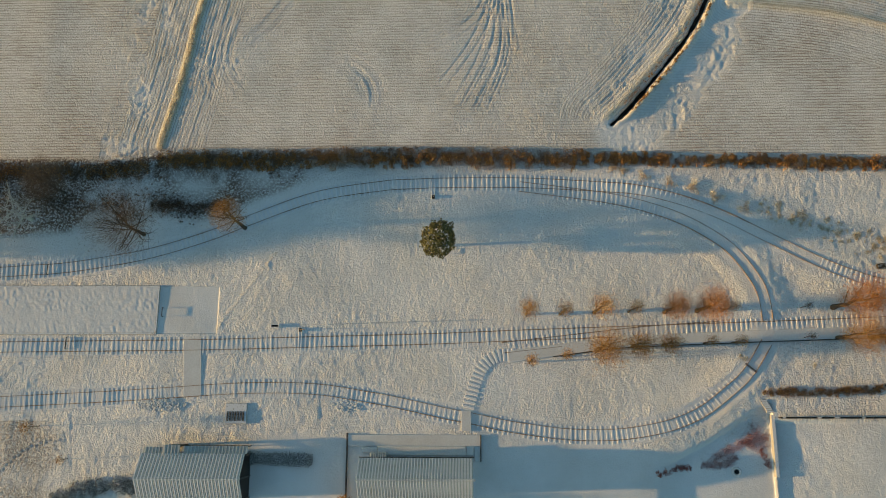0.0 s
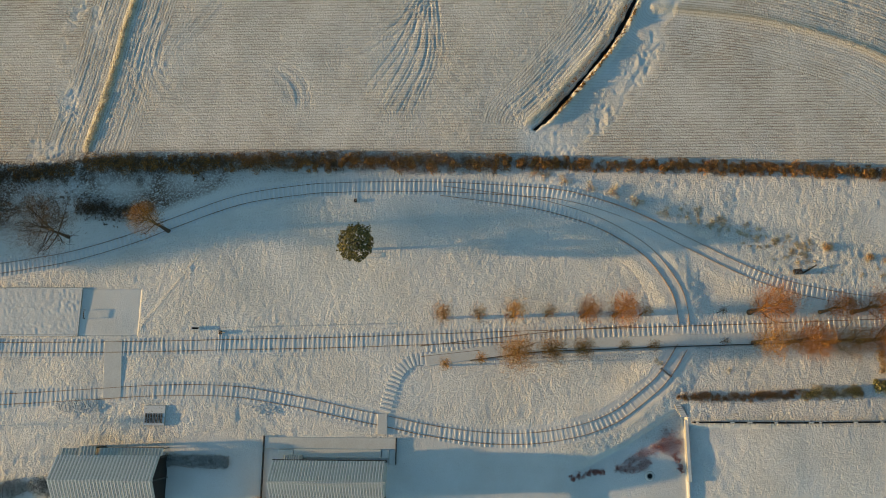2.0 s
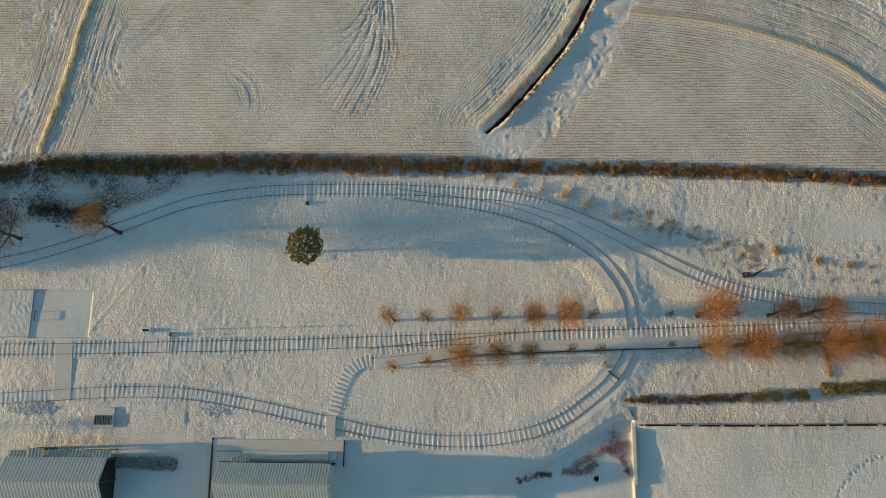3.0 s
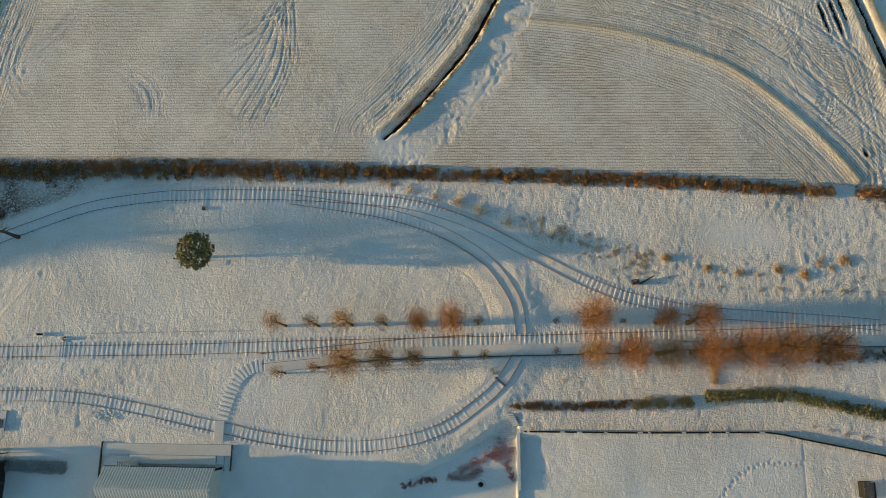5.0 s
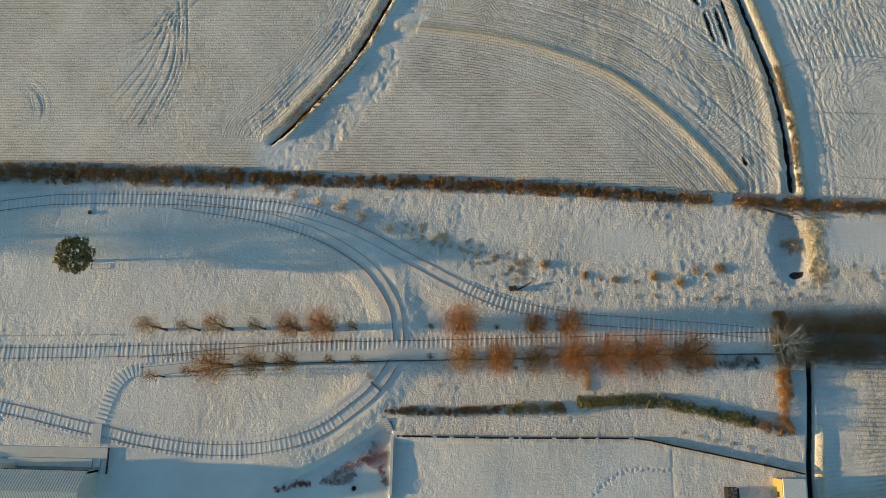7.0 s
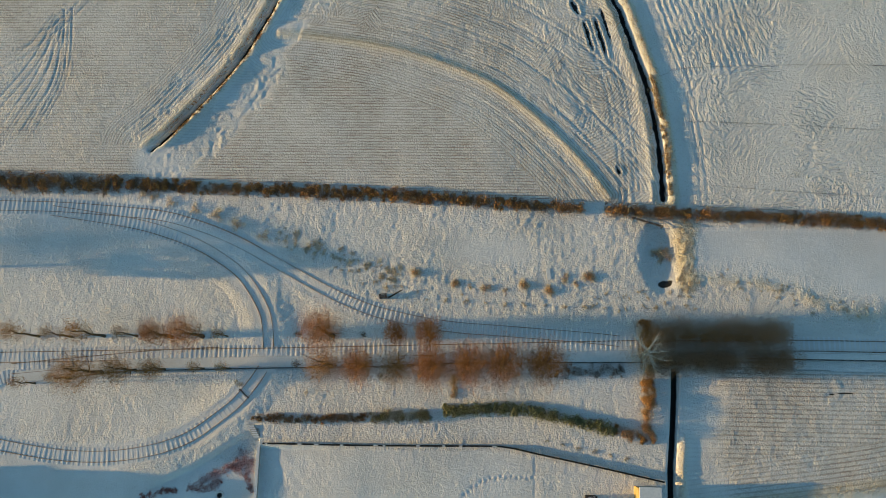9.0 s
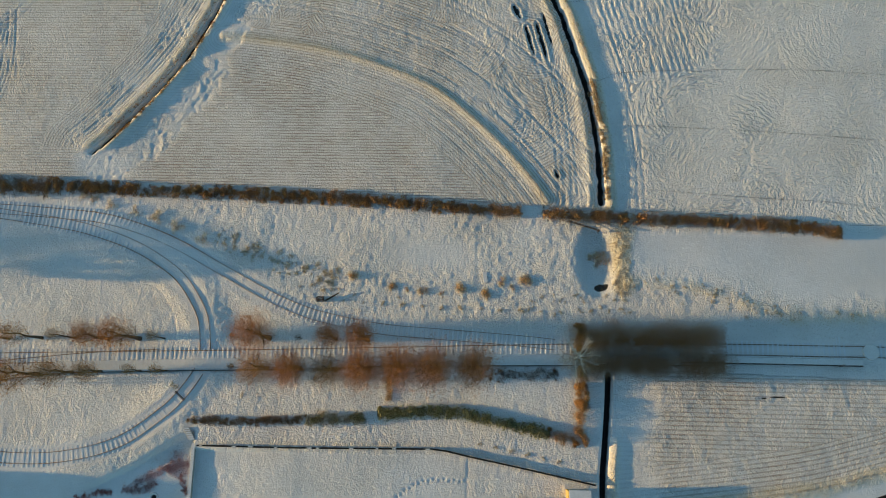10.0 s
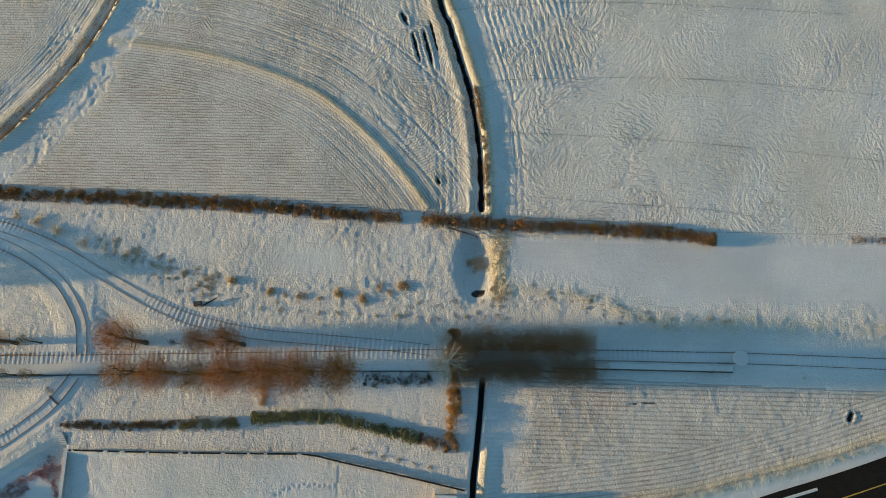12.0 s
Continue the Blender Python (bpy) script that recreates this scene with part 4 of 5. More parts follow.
def station_house():
    x0, x1, ya, ym, yb, e, r = -15.35, -0.4, -7.6, -9.95, -12.3, 3.1, 5.3
    t = thing("station_building", "long pale building with a corrugated metal roof beside the yard", "building")
    slope = part("roof_slope", corrugated(x0, x1, ya + 0.15, e, ym, r, 0.38, 0.14), SHEET, t, "grey corrugated roof sheeting striped with snow")
    trough_frost(slope, x0, x1, ya + 0.15, e, ym, r, 0.38, 0.14)
    slope = part("roof_slope", corrugated(x0, x1, yb - 0.15, e, ym, r, 0.38, 0.14), SHEET, t, "grey corrugated roof sheeting striped with snow")
    trough_frost(slope, x0, x1, yb - 0.15, e, ym, r, 0.38, 0.14)
    wall_box(t, "ridge_cap", x0 - 0.05, x1 + 0.12, ym - 0.14, ym + 0.14, r + 0.02, r + 0.1, SHEET)
    wall_box(t, "gutter", x0, x1, ya + 0.15, ya + 0.27, e - 0.12, e - 0.01, STEEL)
    wall_box(t, "side_wall", x0 + 0.25, x1 - 0.3, ya - 0.25, ya - 0.02, -0.2, e - 0.06, RENDERED)
    wall_box(t, "side_wall", x0 + 0.25, x1 - 0.3, yb + 0.02, yb + 0.25, -0.2, e - 0.06, RENDERED)
    gable(t, x0 + 0.25, x0 + 0.45, ya - 0.02, yb + 0.02, e - 0.06, r - 0.08, RENDERED)
    gable(t, x1 - 0.5, x1 - 0.3, ya - 0.02, yb + 0.02, e - 0.06, r - 0.08, RENDERED)
    part("porch_roof", corrugated(x0 + 1.4, x0 + 3.5, ya + 0.8, e - 0.25, ya + 0.1, e - 0.08, 0.3), SHEET, t)
    wall_box(t, "porch_wall", x0 + 1.5, x0 + 3.4, ya + 0.05, ya + 0.7, -0.2, e - 0.32, RENDERED)


station_house()


def yard():
    slab("forecourt", "smooth snow-covered paved forecourt beside the building", "pavement", -17.3, 0.45, -6.15, -4.68, 0.14, CRUST)
    slab("forecourt", "snow-covered paved strip at the building's end", "pavement", -0.35, 0.45, -8.1, -6.15, 0.12, CRUST)
    slab("raised_bed", "raised snow-covered terrace against the building", "terrace", -13.2, -1.5, -7.25, -6.15, 0.42, CRUST, base=-0.1)
    slab("raised_bed", "narrow snow-covered step at the terrace's end", "step", -1.4, -0.45, -7.25, -6.15, 0.3, CRUST, base=-0.1)
    slab("raised_bed", "low snow-covered terrace beside the porch", "terrace", -15.3, -13.3, -7.0, -6.3, 0.25, CRUST, base=-0.1)
    slab("kerb", "thin dark kerb round the forecourt", "kerb", 0.45, 0.56, -8.1, -4.65, 0.26, TIMBER)
    slab("kerb", "thin dark kerb along the yard", "kerb", -17.5, -17.32, -12.9, -4.5, 0.22, TIMBER)
    slab("garden_wall", "low snow-topped concrete wall beside the red shrubs", "wall", 38.95, 39.4, -9.9, -2.0, 0.05, STONE, base=-1.2)
    b = Buf()
    for i in range(6):
        b.box(37.6 + 0.16 * i, 38.5 + 0.16 * i, -0.25 - 0.28 * i, 0.02 - 0.28 * i, -0.2, 0.24 - 0.02 * i, 0.03)
    tagged(part("garden_steps", b, STONE), "short flight of snowy stone steps by the hedge", "steps", kind="structure")


yard()


def corner_house():
    t = thing("house", "small house with an ochre gable and a snowy flat roof", "house")
    x0, x1, y0, y1 = 89.35, 92.2, -13.0, -6.6
    wall_box(t, "wall", x0, x0 + 0.25, y0, y1, -0.2, 2.7, YELLOW_WALL, "ochre rendered wall")
    wall_box(t, "wall", x0 + 0.25, x1, y1 - 0.25, y1, -0.2, 2.7, RENDERED)
    wall_box(t, "wall", x1 - 0.25, x1, y0, y1 - 0.25, -0.2, 2.7, RENDERED)
    wall_box(t, "roof", x0 + 0.1, x1 + 0.05, y0 - 0.1, y1 + 0.15, 2.7, 2.92, SNOW, "flat roof under smooth snow")
    w = part("window", Buf2(x0 - 0.05, -9.0, 1.0, 0.95), PALE_WOOD, t)
    g = Buf()
    g.box(x0 - 0.03, x0 + 0.02, -8.86, -8.19, 1.12, 1.85)
    part("pane", g, GLASS, w)


def Buf2(x, y, z, size):
    b = Buf()
    for y0, y1, z0, z1 in ((y, y + size, z, z + 0.1), (y, y + size, z + size - 0.1, z + size), (y, y + 0.12, z + 0.1, z + size - 0.1), (y + size - 0.12, y + size, z + 0.1, z + size - 0.1)):
        b.box(x, x + 0.1, y0, y1, z0, z1)
    return b


corner_house()
wood_shed = thing("garden_shed", "small dark timber shed with snow on its roof", "shed")
wall_box(wood_shed, "body", 82.9, 84.3, -9.9, -7.9, -0.2, 1.7, BLACK)
wall_box(wood_shed, "roof", 82.8, 84.0, -10.0, -7.8, 1.7, 1.8, TIMBER)


# ---- plants ----
def unit(v):
    return v / (np.linalg.norm(v, axis=-1, keepdims=True) + 1e-9)


def bare_tree(label, h, r, seed, limbs=15, sub=6, twigs=13, lean=0.0, twig_mat=None, bark=None, first=0.28, rise=1.1, girth=0.016, group="bare trees along the avenue", name="tree", thick=0.013, sway=0.0, dome=(0.66, 0.82, 0.17), full=0.6, slim=0.34):
    """A leafless tree: tapered trunk, limbs, and a crown of fine twigs."""
    rng = np.random.default_rng(seed)
    t = thing(name, label, "tree", group)
    trunk = Buf()
    n = 9
    pts = np.array([[lean * (i / n) ** 1.5 + 0.02 * h * math.sin(i * 1.3 + seed) * (i / n), 0.02 * h * math.cos(i * 1.7 + seed) * (i / n), 0.9 * h * i / n - 0.15] for i in range(n + 1)])
    rad = [girth * h * (1.25 if i == 0 else 1.0) * (1 - 0.88 * i / n) for i in range(n + 1)]
    trunk.tube(pts, rad, 7)
    part("trunk", trunk, bark or BARK, t, smooth=True)
    for k in range(limbs):
        u = first + (0.97 - first) * (k + rng.uniform(0, 0.8)) / limbs
        p = np.array([np.interp(u * n, range(n + 1), pts[:, i]) for i in range(3)])
        a = k * 2.4 + rng.uniform(-0.5, 0.5)
        L = r * (0.5 + 0.5 * math.sin(math.pi * min(1, 0.25 + 0.75 * (u - first) / (1 - first)))) * rng.uniform(0.5, 0.72)
        way = np.array([math.cos(a), math.sin(a), rise * rng.uniform(0.7, 1.3)])
        q = p + np.array([way[0] * L * 0.45, way[1] * L * 0.45, way[2] * L * 0.36])
        e = p + np.array([way[0] * L, way[1] * L, way[2] * L * 0.95])
        e[2] = min(e[2], h * rng.uniform(0.9, 1.0))
        g = girth * h * (1 - 0.8 * u) * slim
        bough = Buf()
        bough.tube([p, q, e], [g, g * 0.6, g * 0.2], 4)
        for s in range(sub):
            f = rng.uniform(0.25, 0.9)
            b = (1 - f) ** 2 * p + 2 * f * (1 - f) * q + f * f * e
            d = unit((e - p) / L * 0.7 + rng.normal(size=3) * 0.5 + np.array([0, 0, 0.3]))
            bough.tube([b, b + d * rng.uniform(0.2, 0.4) * r], [g * 0.3, g * 0.1], 3)
        part("limb", bough, bark or BARK, t)
    m = twigs * 100
    d = unit(rng.normal(size=(m, 3)))
    lobes = 0.82 + 0.36 * wild(d[:, 0] * 2.3 + seed, d[:, 1] * 2.3 + 1.4 * d[:, 2], 0.8, seed)[:, None]
    rr = rng.uniform(0.0, 1.0, (m, 1)) ** 0.45 * 0.85 + np.abs(rng.normal(0, 0.14, (m, 1)))
    wide, mid, deep = dome
    c = d * rr * lobes * np.array([r * wide, r * wide, h * deep]) + np.array([lean, 0, h * mid])
    u = rng.uniform(0, 1, m) ** 0.55
    spread = r * (0.3 + 0.75 * u) * rng.uniform(0, 1, m) ** 0.5 * lobes[:, 0]
    a = rng.uniform(0, 2 * math.pi, m)
    haze = np.c_[lean + spread * np.cos(a), spread * np.sin(a), h * (first + (mid + 0.02 - first) * u)]
    c = np.where(rng.uniform(0, 1, (m, 1)) < full, c, haze)
    c[:, 1] -= sway * np.clip((c[:, 2] - first * h) / (0.4 * h), 0, 1)
    out = unit(np.c_[c[:, 0] - lean, c[:, 1], 0.45 * np.abs(c[:, 2] - 0.3 * h)])
    way = unit(out * 0.7 + rng.normal(size=c.shape) * 0.6 + np.array([0, 0, 0.3])) * rng.uniform(0.25, 0.75, (m, 1)) * (0.5 + 0.12 * r)
    crown = Buf()
    crown.spikes(c - way * 0.6, way, thick)
    tagged(part("crown", crown, twig_mat or TWIG, t), kind="stuff")
    return t


def place(src, x, y, size=1.0, turn=0.0, sz=None):
    m = Matrix.LocRotScale((x, y, level(x, y) - 0.02), Euler((0, 0, radians(turn))), (size, size, sz or size))
    return copy_thing(src, m)


def seat(src, x, y, turn=0.0):
    src.matrix_basis = pose(x, y, level(x, y) - 0.02, 0, 0, turn)
    return src


TALL = "slender leafless avenue tree with rusty orange twigs in the snow"
SMALL = "young leafless avenue tree with thin brown twigs in the snow"
tall_a = seat(bare_tree(TALL, 13.3, 3.9, 11, 17, 5, 82, thick=0.0105, first=0.2, girth=0.025, rise=1.7, full=0.45, slim=0.3, dome=(0.7, 0.8, 0.19)), 48.5, 12.35)
tall_b = seat(bare_tree(TALL, 12.2, 3.3, 12, 15, 5, 64, thick=0.0105, first=0.2, girth=0.025, rise=1.7, full=0.45, slim=0.3, dome=(0.7, 0.8, 0.19)), 62.2, 12.4)
young_a = seat(bare_tree(SMALL, 9.2, 2.3, 13, 13, 5, 19, twig_mat=GOLD_TWIG, first=0.28, girth=0.02, rise=1.5, full=0.45, slim=0.26), 6.9, 11.5)
young_b = seat(bare_tree(SMALL, 8.2, 1.9, 14, 12, 5, 11, twig_mat=GOLD_TWIG, first=0.28, girth=0.02, rise=1.5, full=0.45, slim=0.26), 11.6, 11.5)
south_a = seat(bare_tree(TALL, 13.0, 4.3, 16, 18, 5, 104, thick=0.0105, first=0.2, girth=0.025, sway=0.4, rise=1.7, dome=(0.75, 0.79, 0.2), full=0.45, slim=0.3), 62.6, 8.4)
south_b = seat(bare_tree(TALL, 11.4, 3.9, 17, 16, 5, 64, thick=0.0105, first=0.2, girth=0.025, sway=0.4, twig_mat=GOLD_TWIG, rise=1.6, full=0.45, slim=0.3, dome=(0.72, 0.79, 0.2)), 16.5, 6.65)
thin = seat(bare_tree("spindly leafless sapling staked in the snow", 3.6, 1.0, 15, 8, 3, 3, twig_mat=GREY_TWIG), 44.2, 12.3)
rng = random.Random(4)
for src, x, y, s in ((young_a, 16.2, 11.7, 1.15), (young_b, 20.9, 11.8, 0.9), (tall_b, 25.8, 11.75, 0.82), (tall_a, 30.2, 11.9, 0.84), (young_b, 33.7, 12.0, 0.75),
                     (thin, 53.1, 12.35, 0.9), (tall_b, 57.9, 12.4, 0.8),
                     (young_b, 7.2, 5.0, 0.8), (young_b, 11.9, 5.75, 0.75), (young_b, 30.8, 7.5, 0.7), (young_b, 34.5, 7.55, 0.7), (thin, 44.2, 8.25, 1.0), (thin, 55.6, 7.0, 0.8)):
    place(src, x, y, s, rng.uniform(0, 360))
for src, x, y, s in ((south_b, 21.2, 7.05, 0.78), (south_b, 25.3, 7.25, 0.62), (south_b, 48.6, 8.2, 0.95), (south_a, 53.2, 8.25, 0.9), (south_b, 58, 8.1, 0.95), (south_a, 67.2, 8.7, 1.06), (south_a, 71.9, 8.8, 1.1), (south_a, 77, 9.0, 1.04)):
    place(src, x, y, s, rng.uniform(-35, 35))

WILD = "scrub trees beside the western track"
seat(bare_tree("leaning leafless tree with golden-brown twigs beside the curved track", 11.0, 3.6, 21, 16, 6, 34, twig_mat=GOLD_TWIG, dome=(0.75, 0.78, 0.2), full=0.75, first=0.42, girth=0.026, slim=0.55, group=WILD), -33.0, 24.0, 0)
big = seat(bare_tree("broad leafless tree with a hazy brown crown beside the curved track", 10.5, 6.8, 22, 24, 9, 58, twig_mat=BROWN_TWIG, dome=(1.0, 0.72, 0.2), full=0.8, first=0.22, rise=0.7, slim=0.55, girth=0.022, thick=0.011, group=WILD), -47.6, 23.1)
pale = seat(bare_tree("old pale-barked tree with crooked bare limbs in shade", 8.0, 5.4, 23, 12, 9, 6, twig_mat=GREY_TWIG, bark=PALE_BARK, first=0.15, rise=0.6, girth=0.034, slim=1.0, group=WILD), -64.5, 25.5)
grey = seat(bare_tree("tall leafless tree with grey-brown twigs in the scrub", 9.5, 4.2, 24, 16, 5, 75, twig_mat=GREY_TWIG, dome=(0.95, 0.65, 0.3), full=0.7, first=0.2, rise=0.9, group=WILD), -60, 29.5)
seat(bare_tree("leafless tree with pale crooked limbs at the hedge's end", 8.5, 4.2, 27, 18, 9, 16, girth=0.03, slim=0.7, twig_mat=GOLD_TWIG, dome=(0.9, 0.6, 0.3), bark=PALE_BARK, first=0.2, rise=0.7, group="trees by the tall hedge"), 90.7, 10.5)
# unseen trees out of view, added to cast the long shade over the loop
for x, y, s in ((-72.5, 30.5, 1.0), (-77, 27, 1.05), (-80, 24.5, 1.1), (-79, 30, 1.1), (-86, 27.5, 1.15), (-78, 22.5, 1.0), (-88, 20.5, 1.0), (-82, 19.5, 0.9), (-84, 22.5, 1.1), (-92, 24, 1.2), (-96, 28, 1.2), (-90, 30, 1.1), (-103, 25, 1.2), (-100, 21, 1.1)):
    place(grey, x, y, s, rng.uniform(0, 360))
bare_sapling = seat(bare_tree("small bare sapling standing alone in the snow", 4.4, 1.7, 26, 12, 4, 5, twig_mat=GOLD_TWIG, group="saplings", slim=0.6, first=0.25, rise=0.8), -59.9, -3.7)
place(bare_sapling, -55.5, -8.0, 0.66, 70)


def evergreen():
    t = thing("evergreen_tree", "dense round evergreen tree with dark green and golden leaves", "tree", at=(-5.0, 21.2, level(-5, 21.2)))
    rng = np.random.default_rng(31)
    b = Buf()
    b.tube([(0, 0, -0.2), (0.05, 0, 1.0), (0, 0.08, 3.4), (0, 0, 6.8)], [0.22, 0.18, 0.13, 0.04], 8)
    part("trunk", b, BARK, t, smooth=True)
    lim = Buf()
    for k in range(16):
        a = k * 2.4
        z = 2.4 + 4.0 * k / 16
        lim.tube([(0, 0, z), (1.2 * math.cos(a), 1.2 * math.sin(a), z + 0.5)], [0.06, 0.02], 4)
    part("branch", lim, BARK, t)
    lv = Buf()
    n = 950
    d = unit(rng.normal(size=(n, 3)))
    knobs = 1 + 0.20 * wild(d[:, 0] * 3 + 5, d[:, 1] * 3 + 2 * d[:, 2], 0.8, 40)
    c = d * np.array([2.35, 2.45, 2.5]) * knobs[:, None] * rng.uniform(0.78, 1.0, (n, 1)) + np.array([0, 0, 5.0])
    c[:, :2] *= np.clip((8.4 - c[:, 2:3]) / 3.2, 0.25, 1.0) ** 0.35
    at, nn = [], []
    for k in range(9):
        o = unit(d + rng.normal(size=(n, 3)) * 0.75)
        at.append(c + o * rng.uniform(0.05, 0.26, (n, 1)))
        nn.append(o)
    lv.leaves(np.concatenate(at), np.concatenate(nn), rng.uniform(0.14, 0.30, n * 9), rng)
    tagged(part("foliage", lv, HOLLY, t), kind="stuff")


evergreen()


def hedge(label, pts, width, high, seed, twigs=140, leaf=0, twig_mat=None, leaf_mat=None, gap=None, leaf_size=0.13, name="hedge", group="hedges", clumps=9.0, upright=0.9, notch=0.35, reach=0.9, flare=0.0, openness=0.75, fray=0.0):
    """A hedge along a line: a thicket of twigs, with leaves where it keeps them. Twigs and leaves are per metre."""
    rng = np.random.default_rng(seed)
    line = spline(pts, 0.4)
    s = np.r_[0, np.cumsum(np.linalg.norm(np.diff(line, axis=0), axis=1))]
    t = thing(name, label, "hedge", group)

    h = heading(line)
    m = max(3, int(s[-1] * clumps))
    k = rng.uniform(0, s[-1], m)
    if gap:
        k = k[rng.uniform(0, 1, m) < np.clip(openness + 0.9 * wild(k, k * 0, 2.6, seed), 0.02, 1)]
        m = len(k)
    size = rng.uniform(1 - notch, 1.0, m) * ((0.8 if high < 4 else 0.92) + (0.2 if high < 4 else 0.08) * wild(k, k * 0, 3.1, seed + 1)) * np.minimum(1, np.minimum(k, s[-1] - k) / 0.8 + 0.45)
    rad = np.minimum(reach, 0.42 * width) * size
    off = np.clip(rng.normal(0, 0.5, m), -1, 1) * (width / 2 - rad * 0.6)
    hx, hy = np.interp(k, s, h[:, 0]), np.interp(k, s, h[:, 1])
    cx, cy = np.interp(k, s, line[:, 0]) - hy * off, np.interp(k, s, line[:, 1]) + hx * off
    top = high * size * np.sqrt(np.clip(1 - 0.6 * (2 * off / width) ** 2, 0.1, 1))
    cx, cy = cx + rng.normal(0, fray, m), cy
    cz = relief(cx, cy)

    def spread(n, share=1.0):
        i = rng.integers(0, max(1, int(m * share)), n)
        d = unit(rng.normal(size=(n, 3)))
        d[:, 2] = np.abs(d[:, 2])
        rr = rng.uniform(0.1, 1, (n, 1)) ** 0.5
        low = rng.uniform(0, 0.5, n) * top[i]
        p = np.c_[cx[i], cy[i], cz[i] + low] + d * rr * np.c_[rad[i], rad[i], top[i] - low]
        p[:, 1] += flare * np.clip((p[:, 2] - cz[i]) / high, 0, 1) ** 0.8 * rng.uniform(0, 1, n) ** 0.7
        return p, d
    p, d = spread(int(twigs * s[-1]))
    way = unit(d * 0.8 + rng.normal(size=p.shape) * 0.5 + np.array([0, 0, upright * 0.5])) * rng.uniform(0.15, 0.5, (len(p), 1)) * min(1.0, 0.4 + 0.3 * high)
    b = Buf()
    b.spikes(p - way * 0.7, way, 0.019)
    tagged(part("thicket", b, twig_mat or BROWN_TWIG, t), kind="stuff")
    if leaf:
        p, d = spread(int(leaf * s[-1]), 0.4 if leaf_mat is GOLD_LEAF and width > 1.8 else 1.0)
        b = Buf()
        b.leaves(p, unit(d + rng.normal(size=p.shape) * 0.6), rng.uniform(0.6, 1.3, len(p)) * leaf_size, rng)
        tagged(part("foliage", b, leaf_mat or GOLD_LEAF, t), kind="stuff")
    return t


hedge("thick leafless brown field hedge along the snowy railway", [(-80, 32.7), (-61, 32.8), (-52, 32.9), (-47.8, 33.4)], 3.0, 1.6, 51, 560, 120, GREY_TWIG, GOLD_LEAF, clumps=15, leaf_size=0.19)
hedge("thick brown field hedge with withered golden leaves", [(-46.4, 34.3), (-36, 34.05), (-11.5, 34.2), (4.9, 33.9), (16.4, 33.55)], 3.4, 1.6, 52, 620, 210, GREY_TWIG, GOLD_LEAF, clumps=16, notch=0.35, leaf_size=0.2)
hedge("gappy brown field hedge of separate bushes with golden leaves", [(17.2, 33.75), (33, 33.4), (42, 33.15), (58, 32.6), (72, 31.75)], 2.4, 1.5, 53, 560, 230, GREY_TWIG, GOLD_LEAF, gap=True, notch=0.5, clumps=12, openness=1.5, leaf_size=0.2)
hedge("trimmed dense brown hedge beside a field gate", [(72, 31.55), (83.4, 30.95)], 2.1, 1.5, 54, 520, 170, GREY_TWIG, GOLD_LEAF, clumps=13, leaf_size=0.19)
hedge("trimmed dense brown hedge tapering to a rounded end", [(86.4, 30.8), (95.6, 30.4), (107, 30.0), (119, 29.55), (127.8, 28.6)], 2.3, 1.7, 55, 520, 170, GREY_TWIG, GOLD_LEAF, clumps=13, leaf_size=0.19, fray=0.3)
hedge("golden bush rounding off the hedge's end", [(121, 29.4), (124.5, 29.05), (127.9, 28.6)], 2.3, 1.7, 79, 200, 330, BROWN_TWIG, GOLD_LEAF, clumps=6)
hedge("low brown hedge at the edge of the snowy field", [(147, 29.1), (175, 29)], 1.2, 1.0, 56, 150, 60, BROWN_TWIG, GOLD_LEAF)
hedge("thin brown garden hedge with dry grass", [(37.9, 1.0), (46.6, 1.0), (54.2, 1.5)], 1.5, 0.8, 57, 420, 60, BROWN_TWIG, GOLD_LEAF)
hedge("frosted brown and green garden hedge", [(54.2, 1.5), (62.4, 1.9)], 2.0, 1.0, 58, 280, 380, BROWN_TWIG, GREEN_LEAF)
hedge("winding evergreen garden hedge with frosted leaves", [(64.2, 2.4), (67, 2.7), (73.1, 2.9), (80.5, 1.9), (87.1, 0.4)], 2.0, 1.2, 59, 60, 520, BROWN_TWIG, GREEN_LEAF, leaf_size=0.2)
hedge("brown hedge between the garden and the ditch", [(87, 0.3), (90.8, -0.5)], 2.3, 1.3, 60, 330, 260, BROWN_TWIG, GOLD_LEAF)
hedge("golden-brown hedge turning towards the railway", [(91.0, -0.9), (91.3, 2.5), (91.6, 7.0)], 2.6, 1.9, 61, 420, 620, BROWN_TWIG, GOLD_LEAF)
hedge("tall dark leafless hedge on the northern side of the line", [(90.6, 14.0), (100, 14.2), (110.2, 14.4)], 4.3, 5.0, 62, 1300, 200, HEDGE_TWIG, GOLD_TWIG, flare=-3.2, notch=0.2, clumps=14, reach=1.4, fray=0.7)
hedge("tall dark leafless hedge on the southern side of the line", [(92, 9.0), (100, 9.1), (110.5, 9.2)], 3.6, 4.8, 63, 1400, 100, HEDGE_TWIG, BROWN_TWIG, flare=2.6, notch=0.2, clumps=14, reach=1.4, fray=0.7)
hedge("short snow-covered clipped hedge in the yard's shade", [(-30.6, -7.8), (-27, -7.85), (-22.2, -7.95)], 1.75, 0.8, 64, 60, 1900, GREY_TWIG, FROST_LEAF, leaf_size=0.18, notch=0.06, clumps=34)
hedge("golden-brown bare thicket at the station building's corner", [(-18.2, -12.6), (-15.6, -13.3), (-11.0, -13.9)], 1.6, 5.2, 82, 420, 90, GOLD_TWIG, GOLD_LEAF, fray=0.4)
